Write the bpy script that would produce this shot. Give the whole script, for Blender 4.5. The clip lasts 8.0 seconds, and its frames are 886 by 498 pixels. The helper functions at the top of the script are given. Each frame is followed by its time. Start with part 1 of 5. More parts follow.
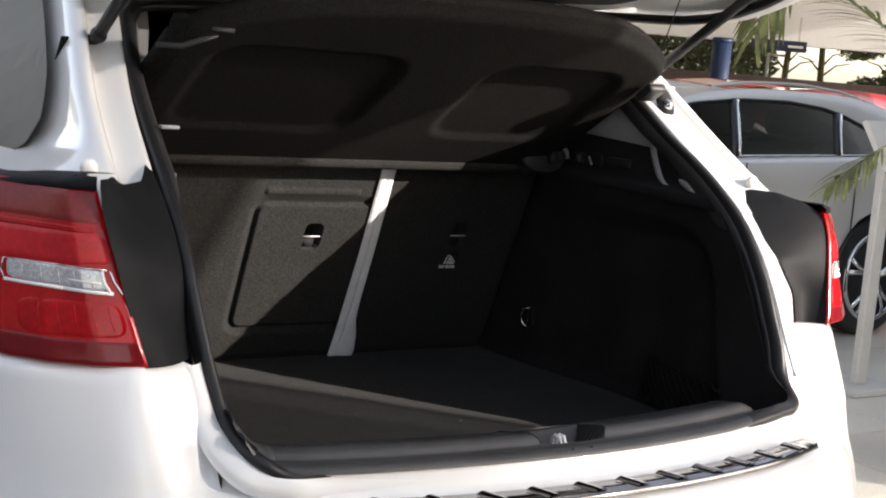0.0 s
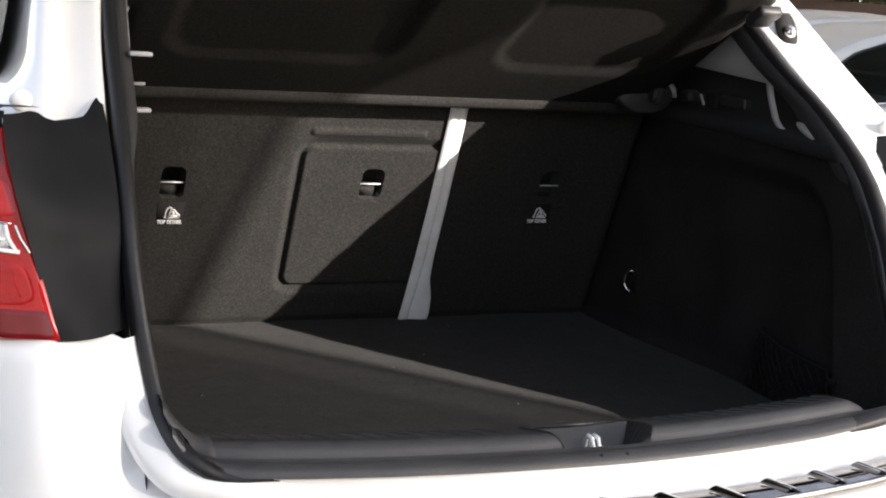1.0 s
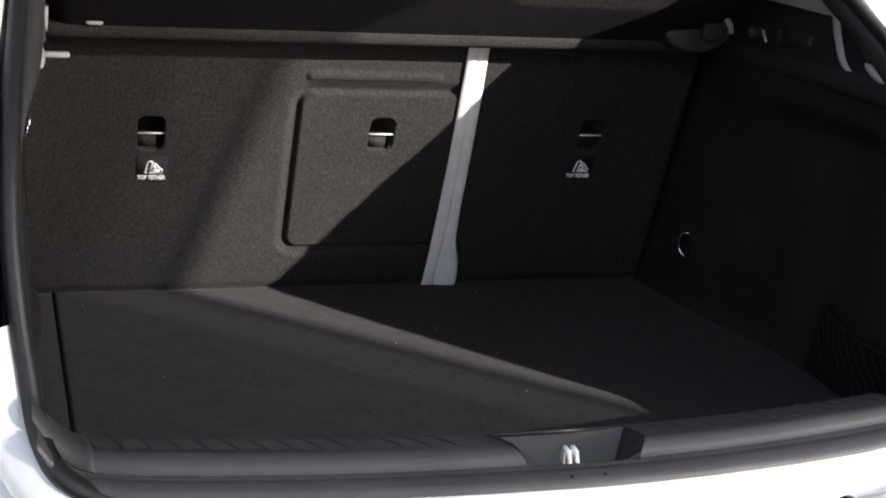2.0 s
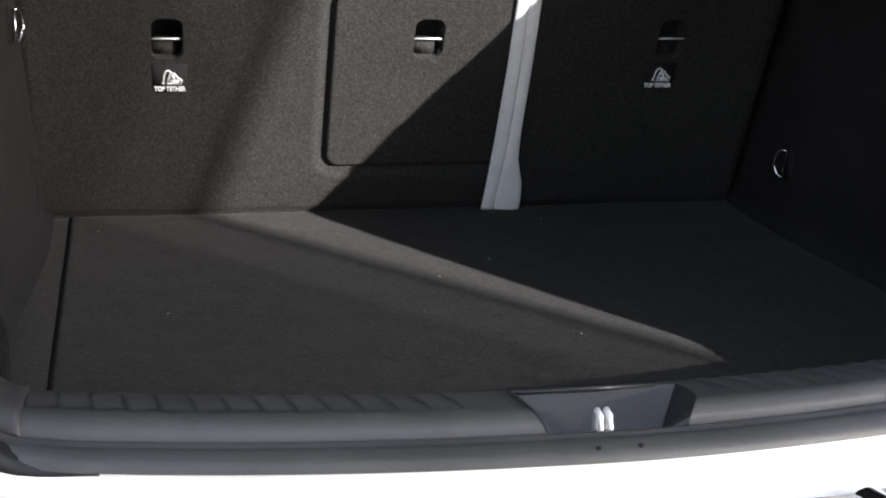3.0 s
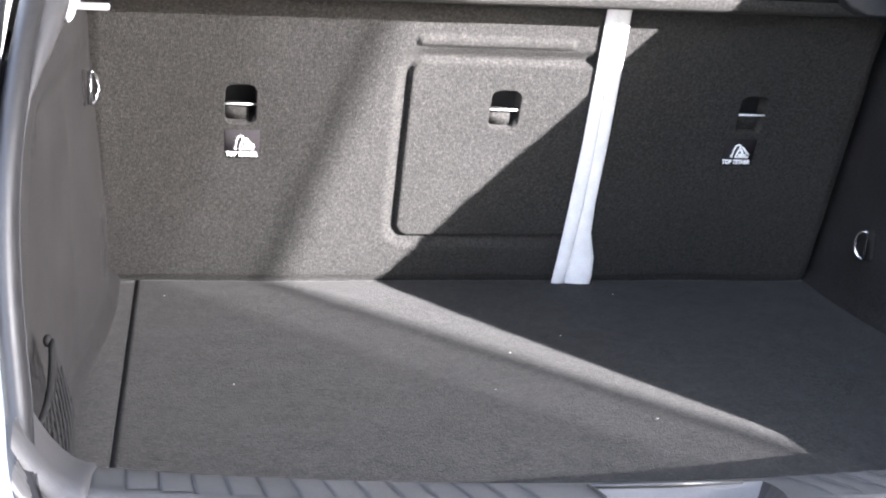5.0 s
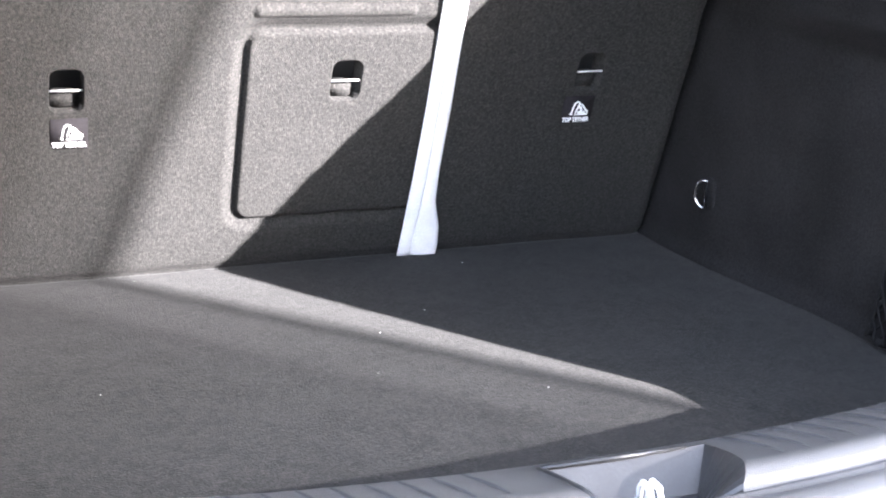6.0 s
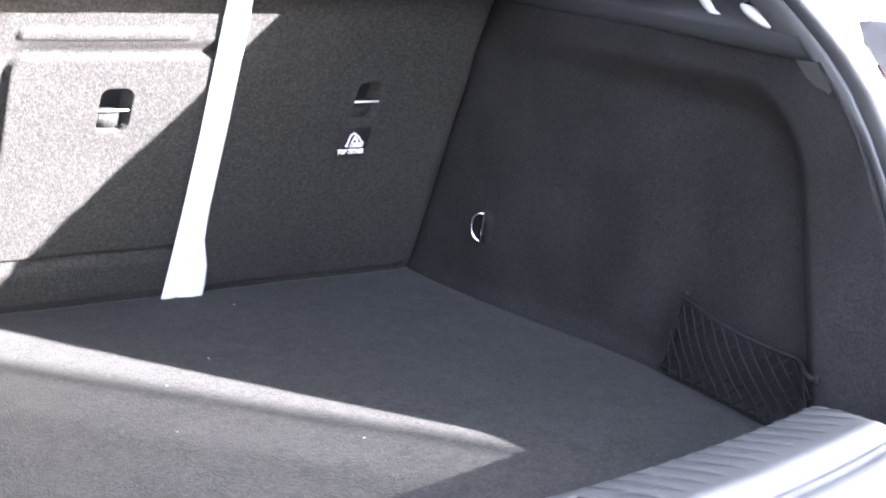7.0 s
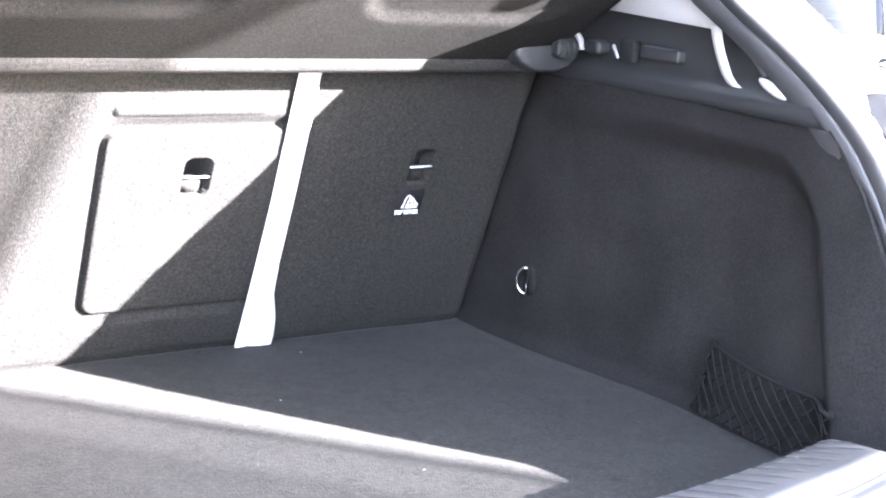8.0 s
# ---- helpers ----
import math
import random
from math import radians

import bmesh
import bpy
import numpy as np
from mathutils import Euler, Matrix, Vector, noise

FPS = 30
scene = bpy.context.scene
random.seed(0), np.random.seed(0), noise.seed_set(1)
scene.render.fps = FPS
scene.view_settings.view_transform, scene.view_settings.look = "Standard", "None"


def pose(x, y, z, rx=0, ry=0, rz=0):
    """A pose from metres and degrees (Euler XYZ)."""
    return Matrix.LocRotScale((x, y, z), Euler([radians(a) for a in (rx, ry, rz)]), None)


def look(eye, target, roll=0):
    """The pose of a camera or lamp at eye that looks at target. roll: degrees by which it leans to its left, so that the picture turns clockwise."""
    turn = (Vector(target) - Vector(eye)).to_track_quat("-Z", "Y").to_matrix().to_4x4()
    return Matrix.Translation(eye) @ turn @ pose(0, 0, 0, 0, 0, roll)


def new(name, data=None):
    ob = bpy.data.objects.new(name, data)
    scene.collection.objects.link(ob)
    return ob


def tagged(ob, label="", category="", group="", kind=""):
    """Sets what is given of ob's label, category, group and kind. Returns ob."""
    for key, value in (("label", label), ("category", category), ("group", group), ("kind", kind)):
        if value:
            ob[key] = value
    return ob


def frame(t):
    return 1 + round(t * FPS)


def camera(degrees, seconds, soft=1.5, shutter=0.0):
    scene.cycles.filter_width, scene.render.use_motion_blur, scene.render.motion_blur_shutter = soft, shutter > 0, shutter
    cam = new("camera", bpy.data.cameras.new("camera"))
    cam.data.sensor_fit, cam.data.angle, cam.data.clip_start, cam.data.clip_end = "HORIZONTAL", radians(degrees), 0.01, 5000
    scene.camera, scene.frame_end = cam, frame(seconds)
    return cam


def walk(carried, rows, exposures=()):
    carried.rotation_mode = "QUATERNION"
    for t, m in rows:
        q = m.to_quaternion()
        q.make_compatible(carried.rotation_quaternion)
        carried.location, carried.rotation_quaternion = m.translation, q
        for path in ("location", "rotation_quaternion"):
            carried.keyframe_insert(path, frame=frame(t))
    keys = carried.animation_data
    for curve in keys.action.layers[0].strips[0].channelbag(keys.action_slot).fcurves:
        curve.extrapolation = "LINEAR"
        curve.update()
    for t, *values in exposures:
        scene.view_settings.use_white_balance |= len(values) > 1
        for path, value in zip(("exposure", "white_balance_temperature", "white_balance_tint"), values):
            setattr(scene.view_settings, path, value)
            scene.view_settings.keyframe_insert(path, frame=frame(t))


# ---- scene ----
cam = camera(35.0, 8.0, soft=2.0)
PATH = [
    (0, (-1.37, -2.654, 1.376), (-0.271, -1.007, 1.09), 4.8),
    (0.5, (-1.104, -2.574, 1.38), (-0.175, -0.83, 1.069), 5.3),
    (1, (-0.906, -2.463, 1.356), (-0.101, -0.674, 0.965), 4.4),
    (1.2, (-0.839, -2.425, 1.363), (-0.077, -0.627, 0.934), 4.3),
    (2.3, (-0.501, -2.188, 1.334), (0.033, -0.332, 0.813), 2.7),
    (2.5, (-0.452, -2.138, 1.318), (0.034, -0.277, 0.77), 2.1),
    (3, (-0.403, -2.048, 1.289), (0.015, -0.19, 0.677), 2.1),
    (3.5, (-0.389, -2.017, 1.28), (-0.01, -0.149, 0.674), 2.7),
    (4, (-0.378, -2.006, 1.278), (-0.041, -0.115, 0.722), 2.9),
    (4.2, (-0.387, -2.013, 1.284), (-0.054, -0.117, 0.741), 2.9),
    (5.3, (-0.425, -1.993, 1.298), (-0.06, -0.1, 0.766), 3.2),
    (5.5, (-0.431, -1.985, 1.284), (-0.02, -0.099, 0.759), 2.7),
    (6, (-0.557, -1.888, 1.288), (0.149, -0.106, 0.716), 1.7),
    (6.5, (-0.637, -1.784, 1.286), (0.337, -0.13, 0.724), 2.9),
    (7, (-0.659, -1.723, 1.269), (0.476, -0.158, 0.757), 4.3),
    (7.5, (-0.69, -1.747, 1.281), (0.458, -0.188, 0.78), 4.2),
    (8, (-0.775, -1.857, 1.309), (0.322, -0.244, 0.87), 3.6),
]
EXPOSURES = [(0, 1.66, 6900, 14), (0.4, 1.9, 6880, 14), (1.0, 2.05, 6850, 14), (2.5, 2.2, 6450, 11), (3.0, 2.35, 6400, 12), (3.5, 2.65, 6450, 13), (4.2, 4.08, 6250, 15), (5.4, 4.65, 6150, 16), (6.2, 5.0, 6150, 17), (7.0, 5.55, 6100, 18), (7.5, 5.7, 6100, 18), (8.0, 6.0, 6100, 18)]
walk(cam, [(t, look(eye, target, roll)) for t, eye, target, roll in PATH], EXPOSURES)

# ---- light: low sun from behind on the right, open sky round the canopy ----
SUN_WAY = Vector((0.87, -1.0, 0.455)).normalized()
world = bpy.data.worlds.new("world")
scene.world = world
world.use_nodes = True
wn = world.node_tree.nodes
sky = wn.new("ShaderNodeTexSky")
sky.sky_type, sky.sun_disc = "NISHITA", False
sky.sun_elevation = math.asin(SUN_WAY.z)
sky.sun_rotation = math.atan2(SUN_WAY.x, SUN_WAY.y)
hazy = wn.new("ShaderNodeHueSaturation")
hazy.inputs["Saturation"].default_value = 0.55
world.node_tree.links.new(sky.outputs["Color"], hazy.inputs["Color"])
world.node_tree.links.new(hazy.outputs["Color"], wn["Background"].inputs["Color"])
wn["Background"].inputs["Strength"].default_value = 0.15
sun = new("sun", bpy.data.lights.new("sun", "SUN"))
sun.data.energy, sun.data.angle, sun.data.color = 2.9, radians(0.53), (1.0, 0.96, 0.90)
sun.matrix_world = look(SUN_WAY * 20, (0, 0, 0))


# ---- materials ----
def material(name, colour, rough=0.6, metal=0.0, grain=0.0, grain_size=60.0, blotch=0.0, blotch_size=4.0, bump=0.0, bump_size=0.0,
             coat=0.0, alpha=0.0, ior=1.45, sheen=0.0, per_piece=0.0):
    """Principled material with variation at two scales and fine relief, in metres."""
    m = bpy.data.materials.new(name)
    m.use_nodes = True
    nt = m.node_tree
    n, l = nt.nodes, nt.links
    b = n["Principled BSDF"]
    b.inputs["Base Color"].default_value = (*colour, 1)
    b.inputs["Roughness"].default_value = rough
    b.inputs["Metallic"].default_value = metal
    b.inputs["Coat Weight"].default_value = coat
    b.inputs["Coat Roughness"].default_value = 0.04
    b.inputs["Transmission Weight"].default_value = alpha
    b.inputs["IOR"].default_value = ior
    b.inputs["Sheen Weight"].default_value = sheen
    tc = n.new("ShaderNodeTexCoord")
    value = None

    def layer(size, amount, detail, value):
        t = n.new("ShaderNodeTexNoise")
        t.inputs["Scale"].default_value, t.inputs["Detail"].default_value = size, detail
        l.new(tc.outputs["Object"], t.inputs["Vector"])
        r = n.new("ShaderNodeMapRange")
        r.inputs["From Min"].default_value, r.inputs["From Max"].default_value = 0.3, 0.7
        r.inputs["To Min"].default_value, r.inputs["To Max"].default_value = 1 - amount, 1 + amount
        l.new(t.outputs["Fac"], r.inputs["Value"])
        if value is None:
            return r.outputs["Result"], t
        k = n.new("ShaderNodeMath")
        k.operation = "MULTIPLY"
        l.new(value, k.inputs[0])
        l.new(r.outputs["Result"], k.inputs[1])
        return k.outputs[0], t

    fine = None
    if grain:
        value, fine = layer(grain_size, grain, 3, value)
    if blotch:
        value, _ = layer(blotch_size, blotch, 4, value)
    if per_piece:
        oi = n.new("ShaderNodeObjectInfo")
        r = n.new("ShaderNodeMapRange")
        r.inputs["To Min"].default_value, r.inputs["To Max"].default_value = 1 - per_piece, 1 + per_piece
        l.new(oi.outputs["Random"], r.inputs["Value"])
        if value is None:
            value = r.outputs["Result"]
        else:
            k = n.new("ShaderNodeMath")
            k.operation = "MULTIPLY"
            l.new(value, k.inputs[0])
            l.new(r.outputs["Result"], k.inputs[1])
            value = k.outputs[0]
    if value is not None:
        mix = n.new("ShaderNodeVectorMath")
        mix.operation = "SCALE"
        mix.inputs[0].default_value = colour
        l.new(value, mix.inputs["Scale"])
        l.new(mix.outputs["Vector"], b.inputs["Base Color"])
    if bump:
        t = n.new("ShaderNodeTexNoise")
        t.inputs["Scale"].default_value, t.inputs["Detail"].default_value = bump_size or grain_size, 2
        l.new(tc.outputs["Object"], t.inputs["Vector"])
        k = n.new("ShaderNodeBump")
        k.inputs["Strength"].default_value, k.inputs["Distance"].default_value = bump, 0.002
        l.new(t.outputs["Fac"], k.inputs["Height"])
        l.new(k.outputs["Normal"], b.inputs["Normal"])
    return m


def glass(name, tint, ior=1.45):
    """Thin window glass: lets light through with a tint and mirrors a little."""
    m = bpy.data.materials.new(name)
    m.use_nodes = True
    n, l = m.node_tree.nodes, m.node_tree.links
    n.remove(n["Principled BSDF"])
    tr, gl, mix, fr = (n.new("ShaderNodeBsdfTransparent"), n.new("ShaderNodeBsdfGlossy"), n.new("ShaderNodeMixShader"), n.new("ShaderNodeFresnel"))
    tr.inputs["Color"].default_value = (*tint, 1)
    gl.inputs["Roughness"].default_value = 0.02
    fr.inputs["IOR"].default_value = ior
    l.new(fr.outputs[0], mix.inputs[0])
    l.new(tr.outputs[0], mix.inputs[1])
    l.new(gl.outputs[0], mix.inputs[2])
    l.new(mix.outputs[0], n["Material Output"].inputs["Surface"])
    return m


def felt(name, colour, fleck, size=330.0, blotch=0.12, fleck_at=0.50, nap=0.6, patch=8, gloss=0.3, sheen=0.0):
    """Needle felt: mottled ground with single pale fibres and a soft nap."""
    m = material(name, colour, 0.95, grain=0.55, grain_size=size, blotch=blotch, blotch_size=patch, bump=nap, bump_size=size * 2.2, sheen=sheen)
    n, l = m.node_tree.nodes, m.node_tree.links
    b = n["Principled BSDF"]
    b.inputs["Specular IOR Level"].default_value = gloss
    base = b.inputs["Base Color"].links[0].from_socket
    tc = n.new("ShaderNodeTexCoord")
    t = n.new("ShaderNodeTexNoise")
    t.inputs["Scale"].default_value, t.inputs["Detail"].default_value, t.inputs["Distortion"].default_value = size * 1.25, 1.5, 0.6
    l.new(tc.outputs["Object"], t.inputs["Vector"])
    r = n.new("ShaderNodeMapRange")
    r.inputs["From Min"].default_value, r.inputs["From Max"].default_value = fleck_at, fleck_at + 0.22
    l.new(t.outputs["Fac"], r.inputs["Value"])
    mix = n.new("ShaderNodeMix")
    mix.data_type = "RGBA"
    l.new(r.outputs["Result"], mix.inputs["Factor"])
    l.new(base, mix.inputs["A"])
    mix.inputs["B"].default_value = (*fleck, 1)
    l.new(mix.outputs["Result"], b.inputs["Base Color"])
    return m


FELT = felt("felt_carpet", (0.0158, 0.0152, 0.0144), (0.0355, 0.0336, 0.0312), size=250, gloss=0.5)
FLOOR_FELT = felt("floor_carpet", (0.0066, 0.0063, 0.0061), (0.0215, 0.0203, 0.0192), size=190, blotch=0.7, patch=55, nap=0.55, gloss=0.3, sheen=0.05)
SHELF_FELT = felt("shelf_felt", (0.0130, 0.0125, 0.0118), (0.0290, 0.0277, 0.0262), blotch=0.08, gloss=0.12)
TRIM_FELT = felt("side_felt", (0.0094, 0.0089, 0.0093), (0.0186, 0.0176, 0.0183), blotch=0.4, nap=0.3, patch=11, gloss=0.32)
PLASTIC = material("black_plastic", (0.022, 0.023, 0.025), 0.45, grain=0.1, grain_size=500, bump=0.25, bump_size=700)
SILL_PLASTIC = material("sill_plastic", (0.055, 0.055, 0.056), 0.38, grain=0.1, grain_size=400, blotch=0.12, blotch_size=12, bump=0.25, bump_size=800)
GREY_PLASTIC = material("grey_plastic", (0.38, 0.38, 0.385), 0.36, grain=0.05, grain_size=500, bump=0.15, bump_size=700)
GREY_FOOT = material("foot_plastic", (0.032, 0.032, 0.034), 0.6, grain=0.08, grain_size=300, blotch=0.15, blotch_size=10, bump=0.15, bump_size=500)
RUBBER = material("rubber_seal", (0.012, 0.012, 0.013), 0.46, grain=0.15, grain_size=200)
# near-black for dark parts and for shade painted into cabin and recesses
DARK = material("dark_and_shade", (0.006, 0.006, 0.007), 0.8, grain=0.2, grain_size=90)
PAINT = material("white_paint", (0.84, 0.84, 0.83), 0.28, coat=1.0, blotch=0.012, blotch_size=2)
GLOSS_BLACK = material("black_panel", (0.011, 0.0115, 0.0130), 0.55, ior=1.18, blotch=0.15, blotch_size=14, bump=0.05, bump_size=300)
CHROME = material("chrome", (0.72, 0.72, 0.73), 0.07, 1.0, blotch=0.05, blotch_size=20)
# chrome with the dark reflections of its surroundings put into base colour and blotches
CHROME_DARK_REFLECTION = material("chrome_dark_reflection", (0.24, 0.23, 0.23), 0.10, 1.0, grain=0.1, grain_size=90, blotch=0.25, blotch_size=22)
# steel again, paler and less metallic: the sun's brightness is put into its colour
LIT_STEEL = material("lit_steel", (0.85, 0.85, 0.86), 0.5, 0.35, grain=0.05, grain_size=200)
STEEL = material("bright_steel", (0.62, 0.62, 0.63), 0.22, 1.0, grain=0.1, grain_size=200)
STRAP = material("silver_strap", (0.88, 0.88, 0.89), 0.42, grain=0.04, grain_size=300, blotch=0.06, blotch_size=30, bump=0.15, bump_size=40)
LENS_RED = material("red_lens", (0.42, 0.008, 0.011), 0.2, coat=0.15, ior=1.35, grain=0.12, grain_size=160, blotch=0.12, blotch_size=18)
LENS_BRIGHT = material("bright_red_lens", (0.40, 0.004, 0.007), 0.14, coat=0.15, ior=1.35, grain=0.2, grain_size=120, blotch=0.1, blotch_size=30)
LENS_DARK = material("dark_red_lens", (0.16, 0.006, 0.010), 0.14, coat=0.15, ior=1.35, grain=0.1, grain_size=120)
CAR_PANE = glass("car_pane", (0.26, 0.29, 0.27), 1.22)
# opaque grey in place of glass: the reflected tone is put into its colour
SIDE_GLASS = material("side_glass", (0.15, 0.15, 0.138), 0.55, ior=1.2, blotch=0.04, blotch_size=3)
RECESS = material("recess_plastic", (0.027, 0.027, 0.028), 0.30, grain=0.1, grain_size=300, blotch=0.2, blotch_size=30, bump=0.1, bump_size=300)
LINT = material("lint", (0.42, 0.41, 0.40), 0.8, grain=0.1, grain_size=200)
LIP_PLASTIC = material("lip_plastic", (0.034, 0.034, 0.036), 0.42, grain=0.08, grain_size=300, blotch=0.1, blotch_size=10)
LENS_MID = material("mid_red_lens", (0.50, 0.018, 0.024), 0.2, coat=0.15, ior=1.35, grain=0.12, grain_size=140, blotch=0.1, blotch_size=20)
LENS_DULL = material("dull_red_lens", (0.20, 0.020, 0.020), 0.22, coat=0.15, ior=1.35, grain=0.1, grain_size=120, blotch=0.1, blotch_size=14)
LENS_CLEAR = material("clear_lens", (0.55, 0.56, 0.57), 0.18, 0.4, coat=1.0, grain=0.3, grain_size=260)
LENS_AMBER = material("amber_lens", (0.45, 0.10, 0.03), 0.12, coat=1.0, grain=0.15, grain_size=150)
LABEL_WHITE = material("label_white", (0.9, 0.9, 0.9), 0.5, grain=0.05, grain_size=300)
LABEL_BLACK = material("label_patch", (0.0185, 0.0165, 0.0185), 0.85, ior=1.25, grain=0.15, grain_size=300)
CORD = material("net_cord", (0.0115, 0.0115, 0.012), 0.9, ior=1.2, grain=0.2, grain_size=500)


# ---- mesh helpers ----
def link_mesh(name, bm, mat, parent=None, label="", smooth=True):
    me = bpy.data.meshes.new(name)
    bm.to_mesh(me)
    bm.free()
    me.materials.append(mat)
    if smooth:
        for p in me.polygons:
            p.use_smooth = True
    ob = new(name, me)
    ob.parent = parent
    if label:
        ob["label"] = label
    return ob


def part(name, bm, mat, parent, label="", smooth=True):
    """One mesh object under a thing or under a part."""
    return link_mesh(name, bm, mat, parent, label, smooth)


def thing(name, label, category, group="", kind="", at=(0, 0, 0)):
    ob = new(name)
    ob.empty_display_size = 0.1
    ob.location = at
    return tagged(ob, label, category, group, kind)


def bevel(ob, width, segments=2, angle=35):
    m = ob.modifiers.new("bevel", "BEVEL")
    m.width, m.segments, m.limit_method, m.angle_limit = width, segments, "ANGLE", radians(angle)
    m.harden_normals = False
    return ob


def thicken(ob, depth, offset=-1.0):
    m = ob.modifiers.new("solidify", "SOLIDIFY")
    m.thickness, m.offset = depth, offset
    return ob


def grid(rows, closed=False, flip=False):
    """Surface through rows of points of equal length; closed joins the ends of each row."""
    bm = bmesh.new()
    vs = [[bm.verts.new(p) for p in row] for row in rows]
    n = len(rows[0])
    for a, b in zip(vs, vs[1:]):
        for i in range(n if closed else n - 1):
            j = (i + 1) % n
            f = (a[i], a[j], b[j], b[i])
            bm.faces.new(f[::-1] if flip else f)
    return bm


def box(x0, x1, y0, y1, z0, z1, bm=None):
    bm = bm or bmesh.new()
    v = [bm.verts.new((x, y, z)) for z in (z0, z1) for y in (y0, y1) for x in (x0, x1)]
    for f in ((0, 2, 3, 1), (4, 5, 7, 6), (0, 1, 5, 4), (2, 6, 7, 3), (0, 4, 6, 2), (1, 3, 7, 5)):
        bm.faces.new([v[i] for i in f])
    return bm


def tube(points, radius, sides=8, bm=None, cap=True, closed=False):
    """Round bar along a line of points; radius may be one number or one for each point."""
    bm = bm or bmesh.new()
    pts = [Vector(p) for p in points]
    n = len(pts)
    rad = [radius] * n if isinstance(radius, (int, float)) else radius
    rings = []
    up = Vector((0.13, 0.21, 1.0)).normalized()
    for i, p in enumerate(pts):
        a, b = pts[i - 1] if i or closed else pts[0], pts[(i + 1) % n] if i < n - 1 or closed else pts[-1]
        d = (b - a).normalized()
        u = d.cross(up)
        if u.length < 0.05:
            u = d.cross(Vector((1, 0, 0)))
        u.normalize()
        w = u.cross(d)
        rings.append([bm.verts.new(p + rad[i] * (math.cos(k) * u + math.sin(k) * w)) for k in [2 * math.pi * j / sides for j in range(sides)]])
    pairs = list(zip(rings, rings[1:])) + ([(rings[-1], rings[0])] if closed else [])
    for a, b in pairs:
        for j in range(sides):
            bm.faces.new((a[j], a[(j + 1) % sides], b[(j + 1) % sides], b[j]))
    if cap and not closed:
        bm.faces.new(rings[0][::-1])
        bm.faces.new(rings[-1])
    return bm


def ring_band(loop_a, loop_b, bm=None, closed=True):
    bm = bm or bmesh.new()
    a, b = [bm.verts.new(p) for p in loop_a], [bm.verts.new(p) for p in loop_b]
    n = len(a)
    for i in range(n if closed else n - 1):
        bm.faces.new((a[i], a[(i + 1) % n], b[(i + 1) % n], b[i]))
    return bm


def lerp(table, z):
    """Smooth value from a short table of (place, value)."""
    if z <= table[0][0]:
        return table[0][1]
    for (a, va), (b, vb) in zip(table, table[1:]):
        if z <= b:
            return va + (vb - va) * (z - a) / (b - a)
    return table[-1][1]


def rounded(x0, x1, y0, y1, r, n=6):
    """Outline of a rounded rectangle, counter-clockwise."""
    out = []
    for cx, cy, a0 in ((x1 - r, y1 - r, 0), (x0 + r, y1 - r, 90), (x0 + r, y0 + r, 180), (x1 - r, y0 + r, 270)):
        out += [(cx + r * math.cos(radians(a0 + 90 * k / n)), cy + r * math.sin(radians(a0 + 90 * k / n))) for k in range(n + 1)]
    return out


def prism(outline, place, depth, bm=None):
    """Solid from a flat outline; place(u, v, w) turns it into the world."""
    bm = bm or bmesh.new()
    lo, hi = [bm.verts.new(place(u, v, 0)) for u, v in outline], [bm.verts.new(place(u, v, depth)) for u, v in outline]
    n = len(outline)
    bm.faces.new(lo[::-1])
    bm.faces.new(hi)
    for i in range(n):
        bm.faces.new((lo[i], lo[(i + 1) % n], hi[(i + 1) % n], hi[i]))
    bmesh.ops.recalc_face_normals(bm, faces=bm.faces)
    return bm


def smoothstep(a, b, x):
    t = min(1, max(0, (x - a) / (b - a)))
    return t * t * (3 - 2 * t)


def noise3(x, y, z):
    return noise.noise(Vector((x, y, z)))


# ---- the white car, seen into its open boot ----
FLOOR_Z = 0.68
car = thing("car", "white crossover car with its tailgate open and boot empty", "car")

# rear opening: place of its edge along y by height, and half its width
OPEN_Y = [(0.60, -1.01), (0.79, -1.0), (0.805, -0.985), (0.82, -0.955), (0.84, -0.926), (0.90, -0.892), (0.96, -0.862), (1.0, -0.839), (1.04, -0.812), (1.08, -0.776), (1.12, -0.731), (1.16, -0.678), (1.20, -0.617), (1.24, -0.556), (1.28, -0.50), (1.32, -0.45), (1.36, -0.395), (1.45, -0.27)]
OPEN_X = -0.024


def opening(n=120):
    """The opening's edge as a closed loop, from the middle of the sill round by the right."""
    side = [(0.0, 0.786), (0.25, 0.786), (0.41, 0.788), (0.48, 0.790), (0.526, 0.798), (0.549, 0.822), (0.558, 0.870), (0.566, 0.93), (0.571, 1.0),
            (0.569, 1.08), (0.563, 1.15), (0.554, 1.22), (0.540, 1.30), (0.517, 1.36), (0.482, 1.395), (0.43, 1.415), (0.25, 1.425), (0.0, 1.428)]
    def fine(line):
        out = []
        for k in range(len(line) - 1):
            p0, p1, p2, p3 = (line[max(0, min(len(line) - 1, k + d))] for d in (-1, 0, 1, 2))
            for s in range(4):
                t = s / 4
                out.append(tuple(0.5 * (2 * b + (c - a) * t + (2 * a - 5 * b + 4 * c - d) * t * t + (3 * b - a - 3 * c + d) * t ** 3) for a, b, c, d in zip(p0, p1, p2, p3)))
        return out + [line[-1]]
    right = fine(side)
    loop = right + [(-x, z) for x, z in right[-2:0:-1]]
    return loop


def open_y(z):
    return lerp(OPEN_Y, z)


LOOP = opening()


